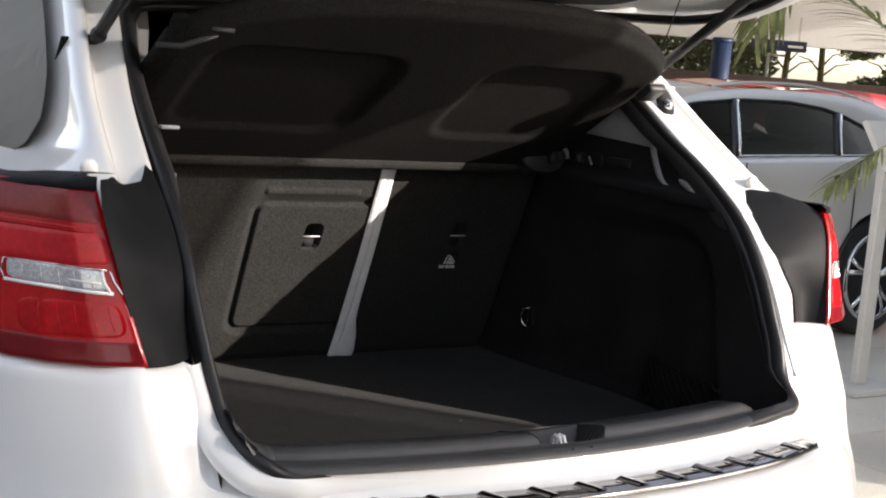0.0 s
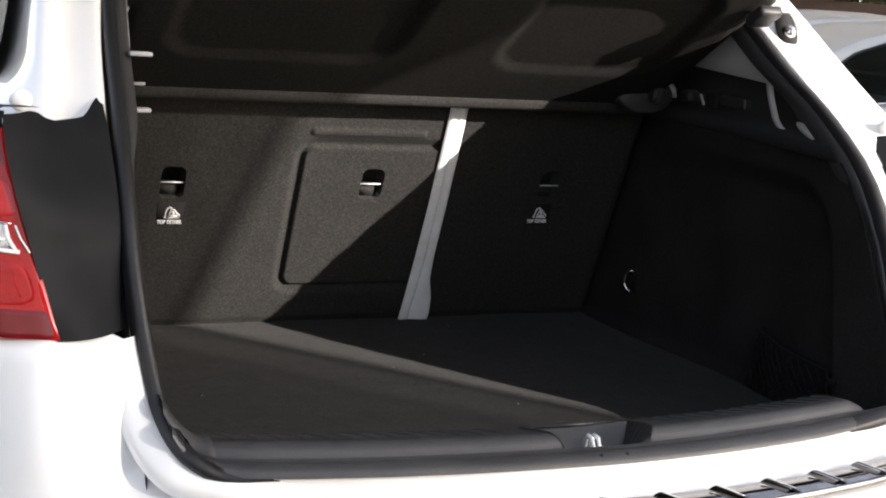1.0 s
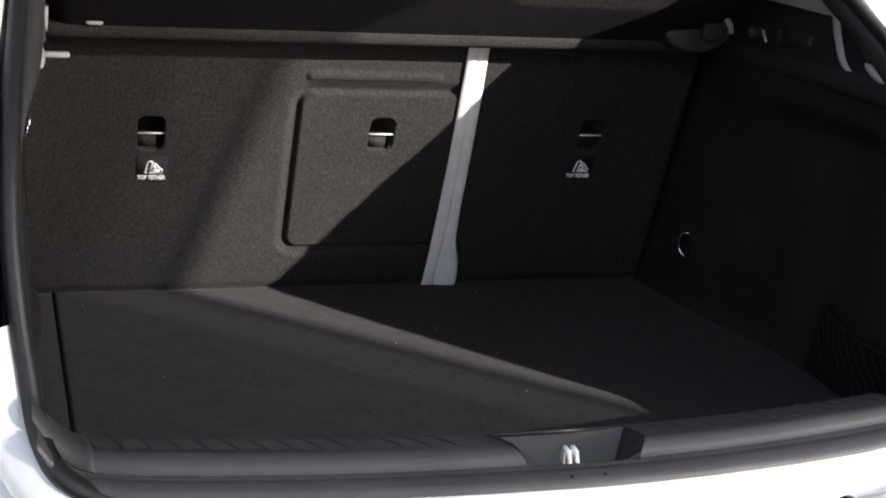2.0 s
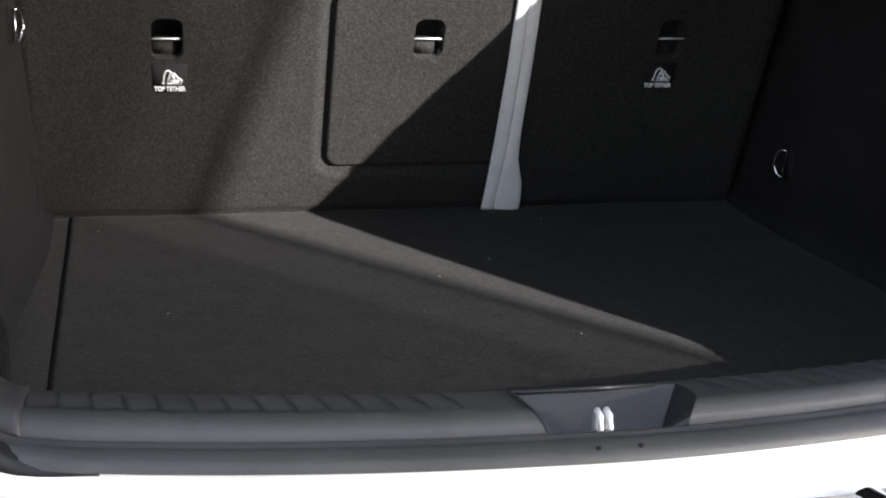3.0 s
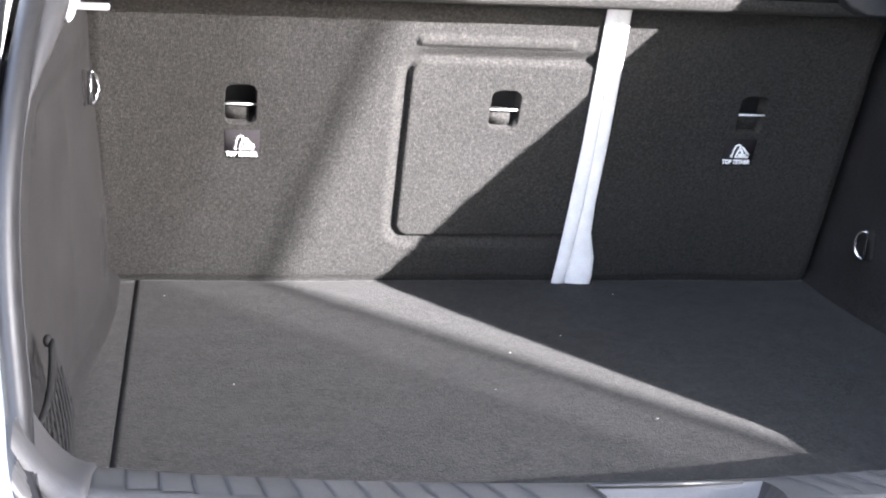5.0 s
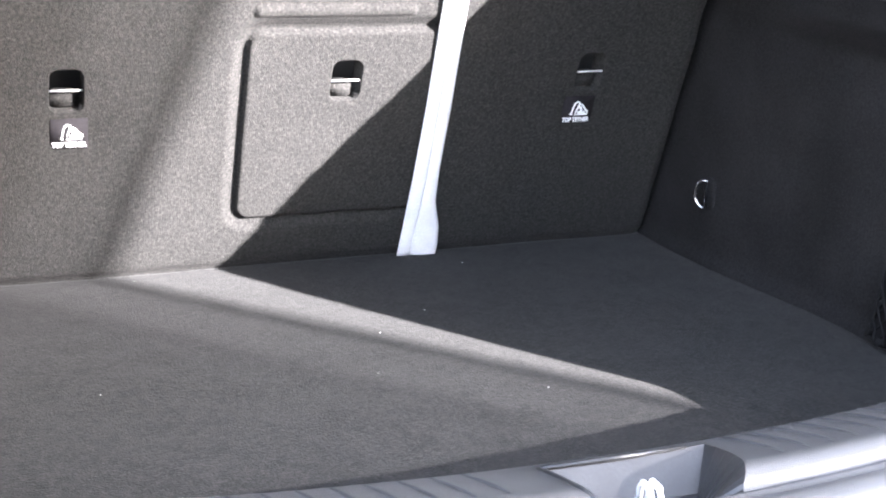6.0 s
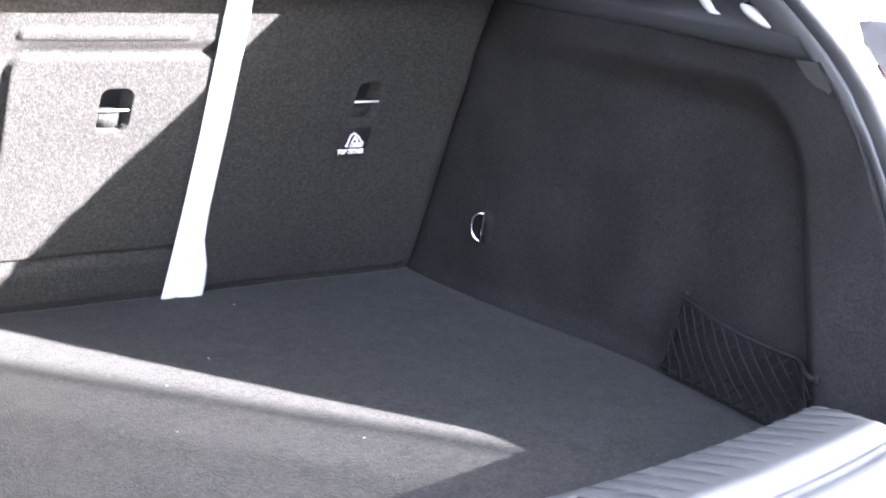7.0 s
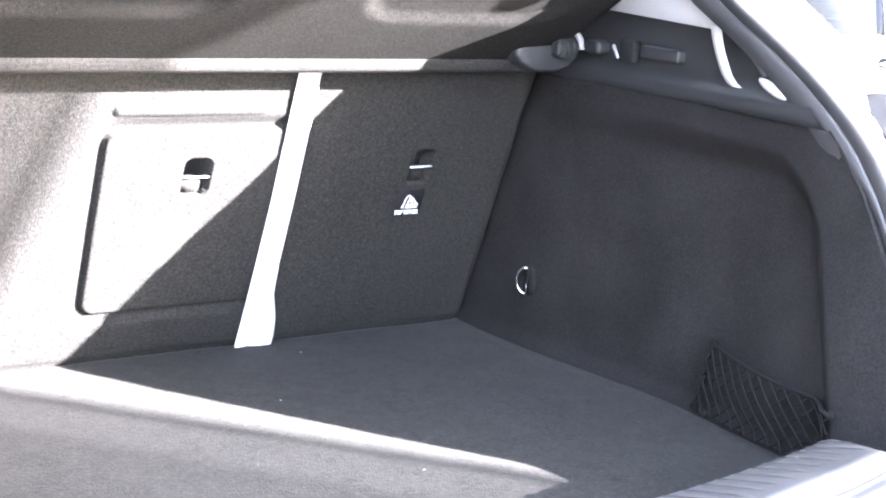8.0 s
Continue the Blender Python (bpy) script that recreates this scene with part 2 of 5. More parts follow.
def loop_at(grow, back, lift=0.0):
    """The opening's loop grown outwards in its own plane and set back to the rear."""
    out, n = [], len(LOOP)
    for i, (x, z) in enumerate(LOOP):
        (xa, za), (xb, zb) = LOOP[i - 1], LOOP[(i + 1) % n]
        d = Vector((zb - za, -(xb - xa)))
        d.normalize()
        X, Z = x + grow * d.x, z + grow * d.y
        if x > 0.5:
            X += 0.011 + 0.011 * smoothstep(1.02, 1.12, z) * (1 - smoothstep(1.18, 1.25, z)) + 0.006 * (1 - smoothstep(0.88, 0.95, z))
        if x < -0.45:
            X += 0.018 * smoothstep(0.45, 0.55, -x)
        bow = (0.072 * max(0.0, 1 - (x / 0.54) ** 2) - 0.014 * smoothstep(0.15, 0.42, x)) * (1 - smoothstep(0.79, 0.90, z))
        bow += 0.010 * smoothstep(0.40, 0.48, -x) * (1 - smoothstep(0.80, 0.86, z))
        out.append((OPEN_X + X, open_y(z) - bow - back, Z + lift))
    return out


def build_seal():
    """Bulb seal round the opening with the plastic lip inside it."""
    rows = [loop_at(grow, back) for grow, back in ((0.009, -0.025), (0.009, -0.002), (0.007, 0.008), (0.0, 0.013), (-0.007, 0.011), (-0.011, 0.003), (-0.012, -0.010))]
    low = [(1 - smoothstep(0.79, 0.83, z)) * (1 - (smoothstep(0.34, 0.47, x) if x > 0 else smoothstep(0.475, 0.535, -x))) for x, z in LOOP]
    rows = [[(x, y + 0.010 * w, z - 0.011 * w) for (x, y, z), w in zip(r, low)] for r in rows]
    seal = part("door_seal", grid(rows, closed=True), RUBBER, car, "black rubber bulb seal round the opening")
    rows = [[(x + (wide * (2.4 * smoothstep(1.05, 1.15, z) - 1.4) if x < 0 else tuck * (1 - smoothstep(1.02, 1.08, z))), y, z) for x, y, z in loop_at(grow, back)] for grow, back, wide, tuck in ((-0.0115, -0.010, 0.0, 0.0), (-0.014, -0.008, 0.001, 0.0), (-0.018, -0.012, 0.004, 0.002), (-0.021, -0.022, 0.008, 0.007), (-0.022, -0.036, 0.010, 0.018), (-0.018, -0.06, 0.010, 0.030))]
    keep = [i for i, (x, z) in enumerate(LOOP) if z > 0.80]
    order = sorted(keep, key=lambda i: math.atan2(LOOP[i][0], LOOP[i][1] - 1.0))
    part("trim_lip", grid([[r[i] for i in order] for r in rows]), LIP_PLASTIC, seal, "satin black lip of the side trim")
    # pale edge of the upper pillar trim
    strip = [(1.218, -0.529), (1.222, -0.528), (1.26, -0.522), (1.30, -0.514), (1.36, -0.491), (1.43, -0.462)]
    rows = [[(x, open_y(z) + 0.052, z) for z, x in strip], [(x + 0.0015, open_y(z) + 0.046, z) for z, x in strip], [(x + 0.003, open_y(z) + 0.050, z) for z, x in strip], [(x + 0.004, open_y(z) + 0.075, z) for z, x in strip], [(x + 0.005 + 0.030 * smoothstep(1.24, 1.33, z), open_y(z) + 0.082, z) for z, x in strip]]
    part("pillar_trim", grid(rows), GREY_PLASTIC, seal, "pale plastic edge of the pillar trim")


build_seal()


def body_half_rows():
    """Rows of the bumper from its top edge down, along the right half from the middle to the flank."""
    # stations: top edge, ledge inner, ledge outer, belly, lower edge
    st = []
    for x in (0.0, 0.1, 0.2, 0.3, 0.38, 0.45):
        bow = 0.26 * x * x
        st.append(((x, -1.0775 + bow, 0.7865), (x, -1.094 + bow * 1.1, 0.748), (x, -1.172 + bow, 0.734), (x, -1.20 + bow * 0.8, 0.58), (x, -1.14 + bow, 0.28)))
    st += [((0.50, -1.014, 0.789), (0.505, -1.020, 0.750), (0.52, -1.095, 0.733), (0.53, -1.13, 0.58), (0.53, -1.08, 0.28)),
           ((0.546, -0.988, 0.799), (0.560, -0.992, 0.752), (0.578, -1.075, 0.730), (0.58, -1.105, 0.58), (0.58, -1.06, 0.28)),
           ((0.572, -0.945, 0.826), (0.602, -0.968, 0.757), (0.625, -1.05, 0.728), (0.63, -1.08, 0.58), (0.63, -1.03, 0.28)),
           ((0.584, -0.914, 0.868), (0.628, -0.968, 0.772), (0.665, -1.02, 0.726), (0.68, -1.045, 0.58), (0.68, -1.0, 0.28)),
           ((0.586, -0.884, 0.921), (0.645, -0.970, 0.80), (0.690, -0.995, 0.725), (0.71, -1.015, 0.58), (0.71, -0.97, 0.28)),
           ((0.650, -0.896, 0.921), (0.672, -0.974, 0.80), (0.715, -0.972, 0.724), (0.732, -0.992, 0.57), (0.73, -0.945, 0.28)),
           ((0.676, -0.916, 0.921), (0.692, -0.970, 0.80), (0.738, -0.950, 0.722), (0.755, -0.97, 0.56), (0.75, -0.92, 0.28)),
           ((0.690, -0.920, 0.921), (0.716, -0.954, 0.80), (0.772, -0.905, 0.72), (0.79, -0.92, 0.56), (0.79, -0.87, 0.28)),
           ((0.735, -0.884, 0.914), (0.765, -0.885, 0.80), (0.805, -0.85, 0.715), (0.825, -0.85, 0.56), (0.82, -0.81, 0.28)),
           ((0.795, -0.828, 0.914), (0.818, -0.81, 0.80), (0.845, -0.77, 0.715), (0.86, -0.76, 0.56), (0.85, -0.74, 0.28)),
           ((0.850, -0.735, 0.914), (0.867, -0.71, 0.80), (0.88, -0.67, 0.715), (0.885, -0.66, 0.56), (0.88, -0.64, 0.28)),
           ((0.880, -0.58, 0.916), (0.892, -0.56, 0.80), (0.900, -0.52, 0.715), (0.900, -0.50, 0.56), (0.89, -0.49, 0.28)),
           ((0.893, -0.46, 1.13), (0.898, -0.45, 0.80), (0.903, -0.42, 0.715), (0.903, -0.40, 0.56), (0.89, -0.4, 0.28)),
           ((0.893, -0.20, 1.14), (0.903, -0.20, 0.80), (0.905, -0.20, 0.715), (0.905, -0.20, 0.56), (0.89, -0.2, 0.28)),
           ((0.893, 0.90, 1.14), (0.908, 0.90, 0.80), (0.908, 0.90, 0.715), (0.905, 0.9, 0.56), (0.89, 0.9, 0.28)),
           ((0.900, 2.60, 0.93), (0.905, 2.60, 0.80), (0.905, 2.60, 0.715), (0.90, 2.6, 0.56), (0.88, 2.6, 0.28))]
    return st


def build_bumper():
    st = body_half_rows()
    full = [tuple((-x, y, z) for x, y, z in s) for s in st[:0:-1]] + st
    full = [tuple((x + OPEN_X + 0.028 * smoothstep(0.45, 0.55, -x) * (1 - smoothstep(0.70, 0.80, -x)), y + (0.014 if k == 0 else 0.0) * smoothstep(0.15, 0.42, x) * (1 - smoothstep(0.50, 0.60, x)), z) for k, (x, y, z) in enumerate(s)) for s in full]
    rows = []
    for t in [i / 4 for i in range(17)]:
        k, f = min(int(t), 3), t - min(int(t), 3)
        row = []
        for s in full:
            p0, p1, p2, p3 = (Vector(s[max(0, min(4, k + d))]) for d in (-1, 0, 1, 2))
            q = 0.5 * (2 * p1 + (p2 - p0) * f + (2 * p0 - 5 * p1 + 4 * p2 - p3) * f * f + (3 * p1 - p0 - 3 * p2 + p3) * f ** 3)
            row.append(q * 0.6 + (p1.lerp(p2, f)) * 0.4)
        rows.append(row)
    tuck = [smoothstep(0.58, 0.63, abs(p.x - OPEN_X)) for p in rows[0]]
    rows.insert(0, [Vector((p.x * (1 - 0.015 * w), p.y + 0.002 + 0.028 * w, p.z + 0.001 - 0.006 * (1 - w))) for p, w in zip(rows[0], tuck)])
    ob = part("bumper", grid(rows), PAINT, car, "white painted rear bumper and lower flanks")
    ob.modifiers.new("subdivision", "SUBSURF").levels = 1
    ob.modifiers["subdivision"].render_levels = 1
    thicken(ob, 0.004, 1.0)
    # lip of the body below and beside the seal
    rows = [loop_at(0.006, -0.002), loop_at(0.011, 0.004), loop_at(0.018, 0.008), loop_at(0.030, 0.010), loop_at(0.040, 0.006), loop_at(0.046, -0.004)]
    keep = [i for i, (x, z) in enumerate(LOOP) if z < 0.92]
    order = sorted(keep, key=lambda i: math.atan2(LOOP[i][0], -(LOOP[i][1] - 1.0)))
    grid_rows = [[r[i] for i in order] for r in rows]
    part("sill_flange", grid(grid_rows), PAINT, car)


build_bumper()


def build_bumper_plate():
    """Chrome guard plate with raised ribs on the bumper's ledge."""
    rows = []
    xs = [-0.56 + 1.055 * i / 60 for i in range(61)]

    def inner(x):
        return -1.103 + 0.28 * (x - OPEN_X) ** 2

    for back, up in ((0.004, 0.000), (0.010, 0.006), (0.052, 0.006), (0.058, -0.002)):
        rows.append([(x, inner(x) - back * (1 - 0.35 * smoothstep(0.3, 0.6, abs(x))), 0.7485 + up) for x in xs])
    plate = part("guard_plate", grid(rows, flip=True), CHROME_DARK_REFLECTION, car, "chrome guard plate on the bumper's ledge, dark reflections put into its colour")
    thicken(plate, 0.003)
    for i in range(-7, 8):
        x = i * 0.082 + 0.02
        if not -0.54 < x < 0.475:
            continue
        y, z = inner(x), 0.7550
        prof = [(-0.014, 0), (-0.010, 0.003), (-0.005, 0.0048), (0.002, 0.0048), (0.008, 0.0025), (0.011, 0)]
        bm = grid([[(x + u + 0.012 * (k - 0.5), y - 0.014 - 0.038 * k * (1 - 0.3 * smoothstep(0.3, 0.6, abs(x))), z + w) for u, w in prof] for k in (0.0, 0.33, 0.66, 1.0)])
        part("rib", bm, CHROME, plate)


build_bumper_plate()


def mirror_rows(rows, side):
    return [[(side * x, y, z) for x, y, z in row] for row in rows]


def build_pillar(side):
    """White rear pillar: jamb beside the seal, gutter, ridge and the shoulder below the side window."""
    zs = [1.108, 1.122, 1.140, 1.152, 1.168, 1.185, 1.205, 1.23, 1.27, 1.32, 1.37, 1.42, 1.46]
    hw = [(0.93, 0.575), (1.0, 0.582), (1.08, 0.581), (1.15, 0.576), (1.22, 0.565), (1.30, 0.548), (1.36, 0.528), (1.46, 0.50)]
    rows, tops = [], (1.215, 1.215, 1.205, 1.180, 1.115, 1.110)
    k, flat = (1.22, 1.0) if side > 0 else (1.0, 0.0)
    for z in zs:
        h, y = lerp(hw, z), open_y(z)
        up = smoothstep(1.10, 1.17, z)
        x = h + OPEN_X * side + (0.012 if side > 0 else -0.016)
        fl = [min(1.0, max(0.0, (zt - z) / 0.075)) ** 2 for zt in tops]
        rows.append([(x, y + 0.0, z), (x + 0.004, y - 0.012, z), (x + 0.016 * k, y - 0.018 + 0.010 * up, z), (x + 0.036 * k, y - 0.012 + 0.020 * up - 0.012 * flat, z), (x + 0.056 * k, y - 0.008 + 0.018 * up - 0.018 * flat, z), (x + 0.064 * k, y - 0.030 + 0.006 * up, z),
                     (x + 0.074 * k, y - 0.034, z), (x + 0.084 * k + 0.006 * fl[0], y - 0.026, z), (x + 0.090 * k + 0.04 * fl[1], y - 0.010 + 0.02 * fl[1], z), (x + 0.092 * k + 0.09 * fl[2], y + 0.02 + 0.05 * fl[2], z),
                     (x + 0.090 + 0.16 * fl[3], y + 0.14 + 0.06 * fl[3], z), (x + 0.085 + 0.22 * fl[4], y + 0.8, z), (x + 0.08 + 0.23 * fl[5], 2.4, z)])
    ob = part("pillar", grid(mirror_rows(rows, side), flip=side < 0), PAINT, car, "white painted rear pillar with a gutter")
    ob.modifiers.new("subdivision", "SUBSURF").levels = 1
    ob.modifiers["subdivision"].render_levels = 1
    glass_rows = []
    for j in range(9):
        row = []
        for back, zb in ((0.045, 1.290), (0.08, 1.250), (0.13, 1.212), (0.25, 1.168), (0.45, 1.122), (0.60, 1.102), (0.90, 1.090), (1.6, 1.085)):
            z = zb + (1.45 - zb) * j / 8
            row.append((side * (lerp(hw, z) + OPEN_X * side + 0.0975 - 0.008 * back), open_y(z) + back, z))
        glass_rows.append(row)
    part("side_window", grid(glass_rows, flip=side < 0), SIDE_GLASS, car, "opaque grey side window, its reflections put into the colour", False)
    # rubber bump stop and gas strut mount
    bm = bmesh.new()
    bmesh.ops.create_uvsphere(bm, u_segments=16, v_segments=8, radius=0.014, matrix=Matrix.Translation((side * 0.664 + OPEN_X, open_y(1.162) - 0.030, 1.162)) @ Matrix.Diagonal((1, 0.6, 1, 1)))
    part("bump_stop", bm, PAINT, ob, "round white bump stop")
    if side > 0:
        q = Vector((0.580, open_y(1.30) - 0.018, 1.300))
        # raised near-black oval: the recess's shade is in its colour
        well = part("bolt_well", prism([(0.020 * math.cos(a), 0.032 * math.sin(a)) for a in [2 * math.pi * k / 20 for k in range(20)]], lambda u, v, w: (q.x + u, q.y - w + 0.6 * v, q.z + v), 0.006), DARK, ob, "near-black oval painting the shade of a recess round the bolt")
        bm = bmesh.new()
        bmesh.ops.create_uvsphere(bm, u_segments=14, v_segments=8, radius=0.012, matrix=Matrix.Translation(q + Vector((0.002, -0.010, -0.006))))
        part("bolt", bm, STEEL, well, "bright round bolt")
    m = Vector((side * (0.590 if side > 0 else 0.571) + OPEN_X, -0.425, 1.335))
    strut = part("gas_strut", tube([m + Vector((0, -0.03, 0.012)), m + Vector((side * 0.0, -0.30, 0.185))], 0.0105, 12), RUBBER, car, "black gas strut of the tailgate")
    part("piston_rod", tube([m + Vector((0, -0.295, 0.18)), m + Vector((0, -0.56, 0.36))], 0.005, 10), STEEL, strut)
    bm = tube([m + Vector((side * 0.03, 0.02, 0.0)), m + Vector((0, -0.022, 0.004))], [0.010, 0.008], 10)
    bmesh.ops.create_uvsphere(bm, u_segments=12, v_segments=8, radius=0.014, matrix=Matrix.Translation(m + Vector((0, -0.03, 0.012))))
    part("ball_joint", bm, RUBBER, strut, "black ball joint")
    bm = box(-0.010, 0.010, -0.004, 0.004, -0.03, 0.02)
    bmesh.ops.transform(bm, matrix=Matrix.Translation(m + Vector((side * (0.028 if side > 0 else 0.040), 0.012, -0.012))) @ pose(0, 0, 0, 35, 0, 0), verts=bm.verts)
    bevel(part("bracket", bm, DARK, strut), 0.002)


build_pillar(1)
build_pillar(-1)

LAMP_Z0, LAMP_Z1 = 0.918, 1.150


def lamp_place(side, x, y, z):
    """From the lamp's own corner to the car: the two sides sit a little differently."""
    if side < 0:
        return (-x, y + 0.020, z)
    return (x + 0.018 - 0.07 * (z - LAMP_Z0), y + 0.042, LAMP_Z0 + 0.88 * (z - LAMP_Z0))


def lamp_face(u, z):
    """The outer skin of the lamp: u runs from the inner edge outwards round the corner, in metres of plan."""
    line = [(0.0, 0.667, -0.935), (0.06, 0.725, -0.915), (0.12, 0.782, -0.872), (0.18, 0.828, -0.812), (0.26, 0.862, -0.72), (0.36, 0.885, -0.60), (0.44, 0.893, -0.50)]
    k = max(i for i in range(len(line) - 1) if line[i][0] <= u + 1e-6) if u > 0 else 0
    (u0, x0, y0), (u1, x1, y1) = line[k], line[k + 1]
    f = (u - u0) / (u1 - u0)
    x, y = x0 + (x1 - x0) * f, y0 + (y1 - y0) * f
    lean = (z - LAMP_Z0)
    y += 0.30 * lean + 1.6 * max(0, lean - 0.16) ** 2
    x -= 0.9 * max(0, lean - 0.14) ** 2
    x += 0.27 * lean * (1 - smoothstep(0.0, 0.14, u))
    return x, y, z


def lamp_patch(side, u0, u1, z0, z1, proud, nu=14, nz=6, r=0.0, skew=0.0):
    rows = []
    for j in range(nz + 1):
        row = []
        for i in range(nu + 1):
            z = z0 + (z1 - z0) * j / nz
            u = u0 + (u1 - u0) * i / nu
            a, b = lamp_face(max(0, u - 0.01), z), lamp_face(u + 0.01, z)
            nrm = Vector((b[1] - a[1], -(b[0] - a[0]), 0)).normalized()
            x, y, zz = lamp_face(u, z)
            edge = min(i, nu - i, j, nz - j) == 0
            p = proud * (0.2 if edge else 1.0)
            row.append(lamp_place(side, x + nrm.x * p, y + nrm.y * p, zz + skew * (u - u0)))
        rows.append(row)
    return grid(rows, flip=side < 0)


def lamp_inset(side, u0, u1, z0, z1, proud, r=0.012, skew=0.0, taper=0.0, nu=44, nz=10):
    """Rounded lens piece on the lamp's skin, slightly domed."""
    rows = []
    for j in range(nz + 1):
        g = j / nz
        z = z0 + (z1 - z0) * g
        e = min(z - z0, z1 - z)
        cut = r - math.sqrt(max(0.0, r * r - (r - e) ** 2)) if e < r else 0.0
        a, b = u0 + cut + taper * abs(g - 0.5) * 2, u1 - cut
        row = []
        for i in range(nu + 1):
            f = i / nu
            u = a + (b - a) * f
            zz = z + skew * (u - u0)
            p, q = lamp_face(max(0, u - 0.01), zz), lamp_face(u + 0.01, zz)
            nrm = Vector((q[1] - p[1], -(q[0] - p[0]), 0)).normalized()
            x, y, w = lamp_face(u, zz)
            rim = min(1.0, 8 * min(f, 1 - f, g, 1 - g) + 0.85)
            row.append(lamp_place(side, x + nrm.x * proud * rim, y + nrm.y * proud * rim, w))
        rows.append(row)
    return grid(rows, flip=side < 0)


def lamp_line(side, pts, proud):
    out = []
    for u, z in pts:
        p, q = lamp_face(max(0, u - 0.01), z), lamp_face(u + 0.01, z)
        nrm = Vector((q[1] - p[1], -(q[0] - p[0]), 0)).normalized()
        x, y, w = lamp_face(u, z)
        out.append(lamp_place(side, x + nrm.x * proud, y + nrm.y * proud, w))
    return out


def build_tail_lamp(side):
    z0 = LAMP_Z0
    lamp = part("tail_lamp", lamp_patch(side, 0.0, 0.40, LAMP_Z0, LAMP_Z1, 0.004, 88, 24), LENS_RED, car, "red tail lamp with a clear band, wrapped round the corner")
    thicken(lamp, 0.03, -1.0)
    bevel(lamp, 0.004, 2)
    part("dark_band", lamp_inset(side, 0.004, 0.39, z0 + 0.003, z0 + 0.032, 0.0058, 0.003), LENS_DARK, lamp, "dark red lower edge")
    part("fog_lens", lamp_inset(side, 0.012, 0.155, z0 + 0.038, z0 + 0.084, 0.0052, 0.018, skew=-0.03), LENS_BRIGHT, lamp, "bright red lower reflector")
    for k in range(5):
        u = 0.030 + 0.024 * k
        part("lens_rib", tube(lamp_line(side, [(u, z0 + 0.046 - 0.03 * (u - 0.016)), (u + 0.002, z0 + 0.062 - 0.03 * (u - 0.016)), (u, z0 + 0.078 - 0.03 * (u - 0.016))], 0.0049), 0.0008, 6), LENS_BRIGHT, lamp)
    part("brake_lens", lamp_inset(side, 0.006, 0.26, z0 + 0.133, z0 + 0.172, 0.0058, 0.010), LENS_MID, lamp, "red upper reflector")
    part("light_bar", lamp_inset(side, 0.020, 0.24, z0 + 0.173, z0 + 0.180, 0.0054, 0.003), LENS_BRIGHT, lamp, "narrow red light line")
    part("top_lens", lamp_inset(side, 0.006, 0.30, z0 + 0.186, LAMP_Z1 - 0.006, 0.0058, 0.006), LENS_DULL, lamp, "dull red top of the lamp")
    clear = part("clear_band", lamp_inset(side, 0.022, 0.165, z0 + 0.098, z0 + 0.124, 0.0054, 0.007, skew=0.03), LENS_CLEAR, lamp, "clear reversing light with a chrome rim")
    rim = [(0.016, z0 + 0.095), (0.09, z0 + 0.0975), (0.168, z0 + 0.099), (0.172, z0 + 0.112), (0.168, z0 + 0.127), (0.09, z0 + 0.1275), (0.016, z0 + 0.1255)]
    for k in range(len(rim) - 1):
        a, b = rim[k], rim[k + 1]
        part("clear_rim", tube(lamp_line(side, [a, ((a[0] + b[0]) / 2, (a[1] + b[1]) / 2), b], 0.0056), 0.0026 if k < 2 else 0.0013, 6), LABEL_WHITE if k < 2 else STEEL, clear, "bright rim")
    part("clear_rim", tube(lamp_line(side, [(0.020, z0 + 0.096), (0.026, z0 + 0.110), (0.024, z0 + 0.124)], 0.0056), 0.0024, 6), LABEL_WHITE, clear, "bright rim")
    part("clear_rim", tube(lamp_line(side, [(0.004, z0 + 0.095), (0.010, z0 + 0.110), (0.012, z0 + 0.124)], 0.0056), 0.0011, 6), LABEL_WHITE, clear, "bright rim")
    part("lamp_rod", tube(lamp_line(side, [(0.030, z0 + 0.108), (0.055, z0 + 0.109), (0.080, z0 + 0.110)], 0.0060), 0.0013, 6), LABEL_WHITE, clear)
    for k in range(5):
        u = 0.045 + 0.025 * k
        part("lens_rib", tube(lamp_line(side, [(u, z0 + 0.102), (u, z0 + 0.122)], 0.0054), 0.0008, 5), LENS_CLEAR, clear)
    part("amber_lens", lamp_inset(side, 0.225, 0.33, z0 + 0.05, z0 + 0.13, 0.0052, 0.01), LENS_AMBER, lamp, "amber side reflector")

    cap = []
    for dz, proud, back in ((1.146, 0.0055, 0.0), (1.149, 0.0078, 0.0), (1.155, 0.0074, 0.0), (1.161, 0.0, 0.004), (1.164, 0.0, 0.03), (1.162, 0.0, 0.09)):
        row = []
        for i in range(33):
            u = 0.36 * i / 32
            a, b = lamp_face(max(0, u - 0.01), min(dz, 1.150)), lamp_face(u + 0.01, min(dz, 1.150))
            nrm = Vector((b[1] - a[1], -(b[0] - a[0]), 0)).normalized()
            x, y, _ = lamp_face(u, min(dz, 1.150))
            back_u = back * smoothstep(0.0, 0.06, u)
            row.append(lamp_place(side, x + nrm.x * (proud - back_u), y + nrm.y * (proud - back_u), dz - 0.02 * smoothstep(0.05, 0.30, u)))
        cap.append(row)
    part("lamp_cap", grid(cap, flip=side < 0), GLOSS_BLACK, lamp, "black edge above the lamp")

    if side > 0:
        build_panel_right()
    else:
        build_panel_left()


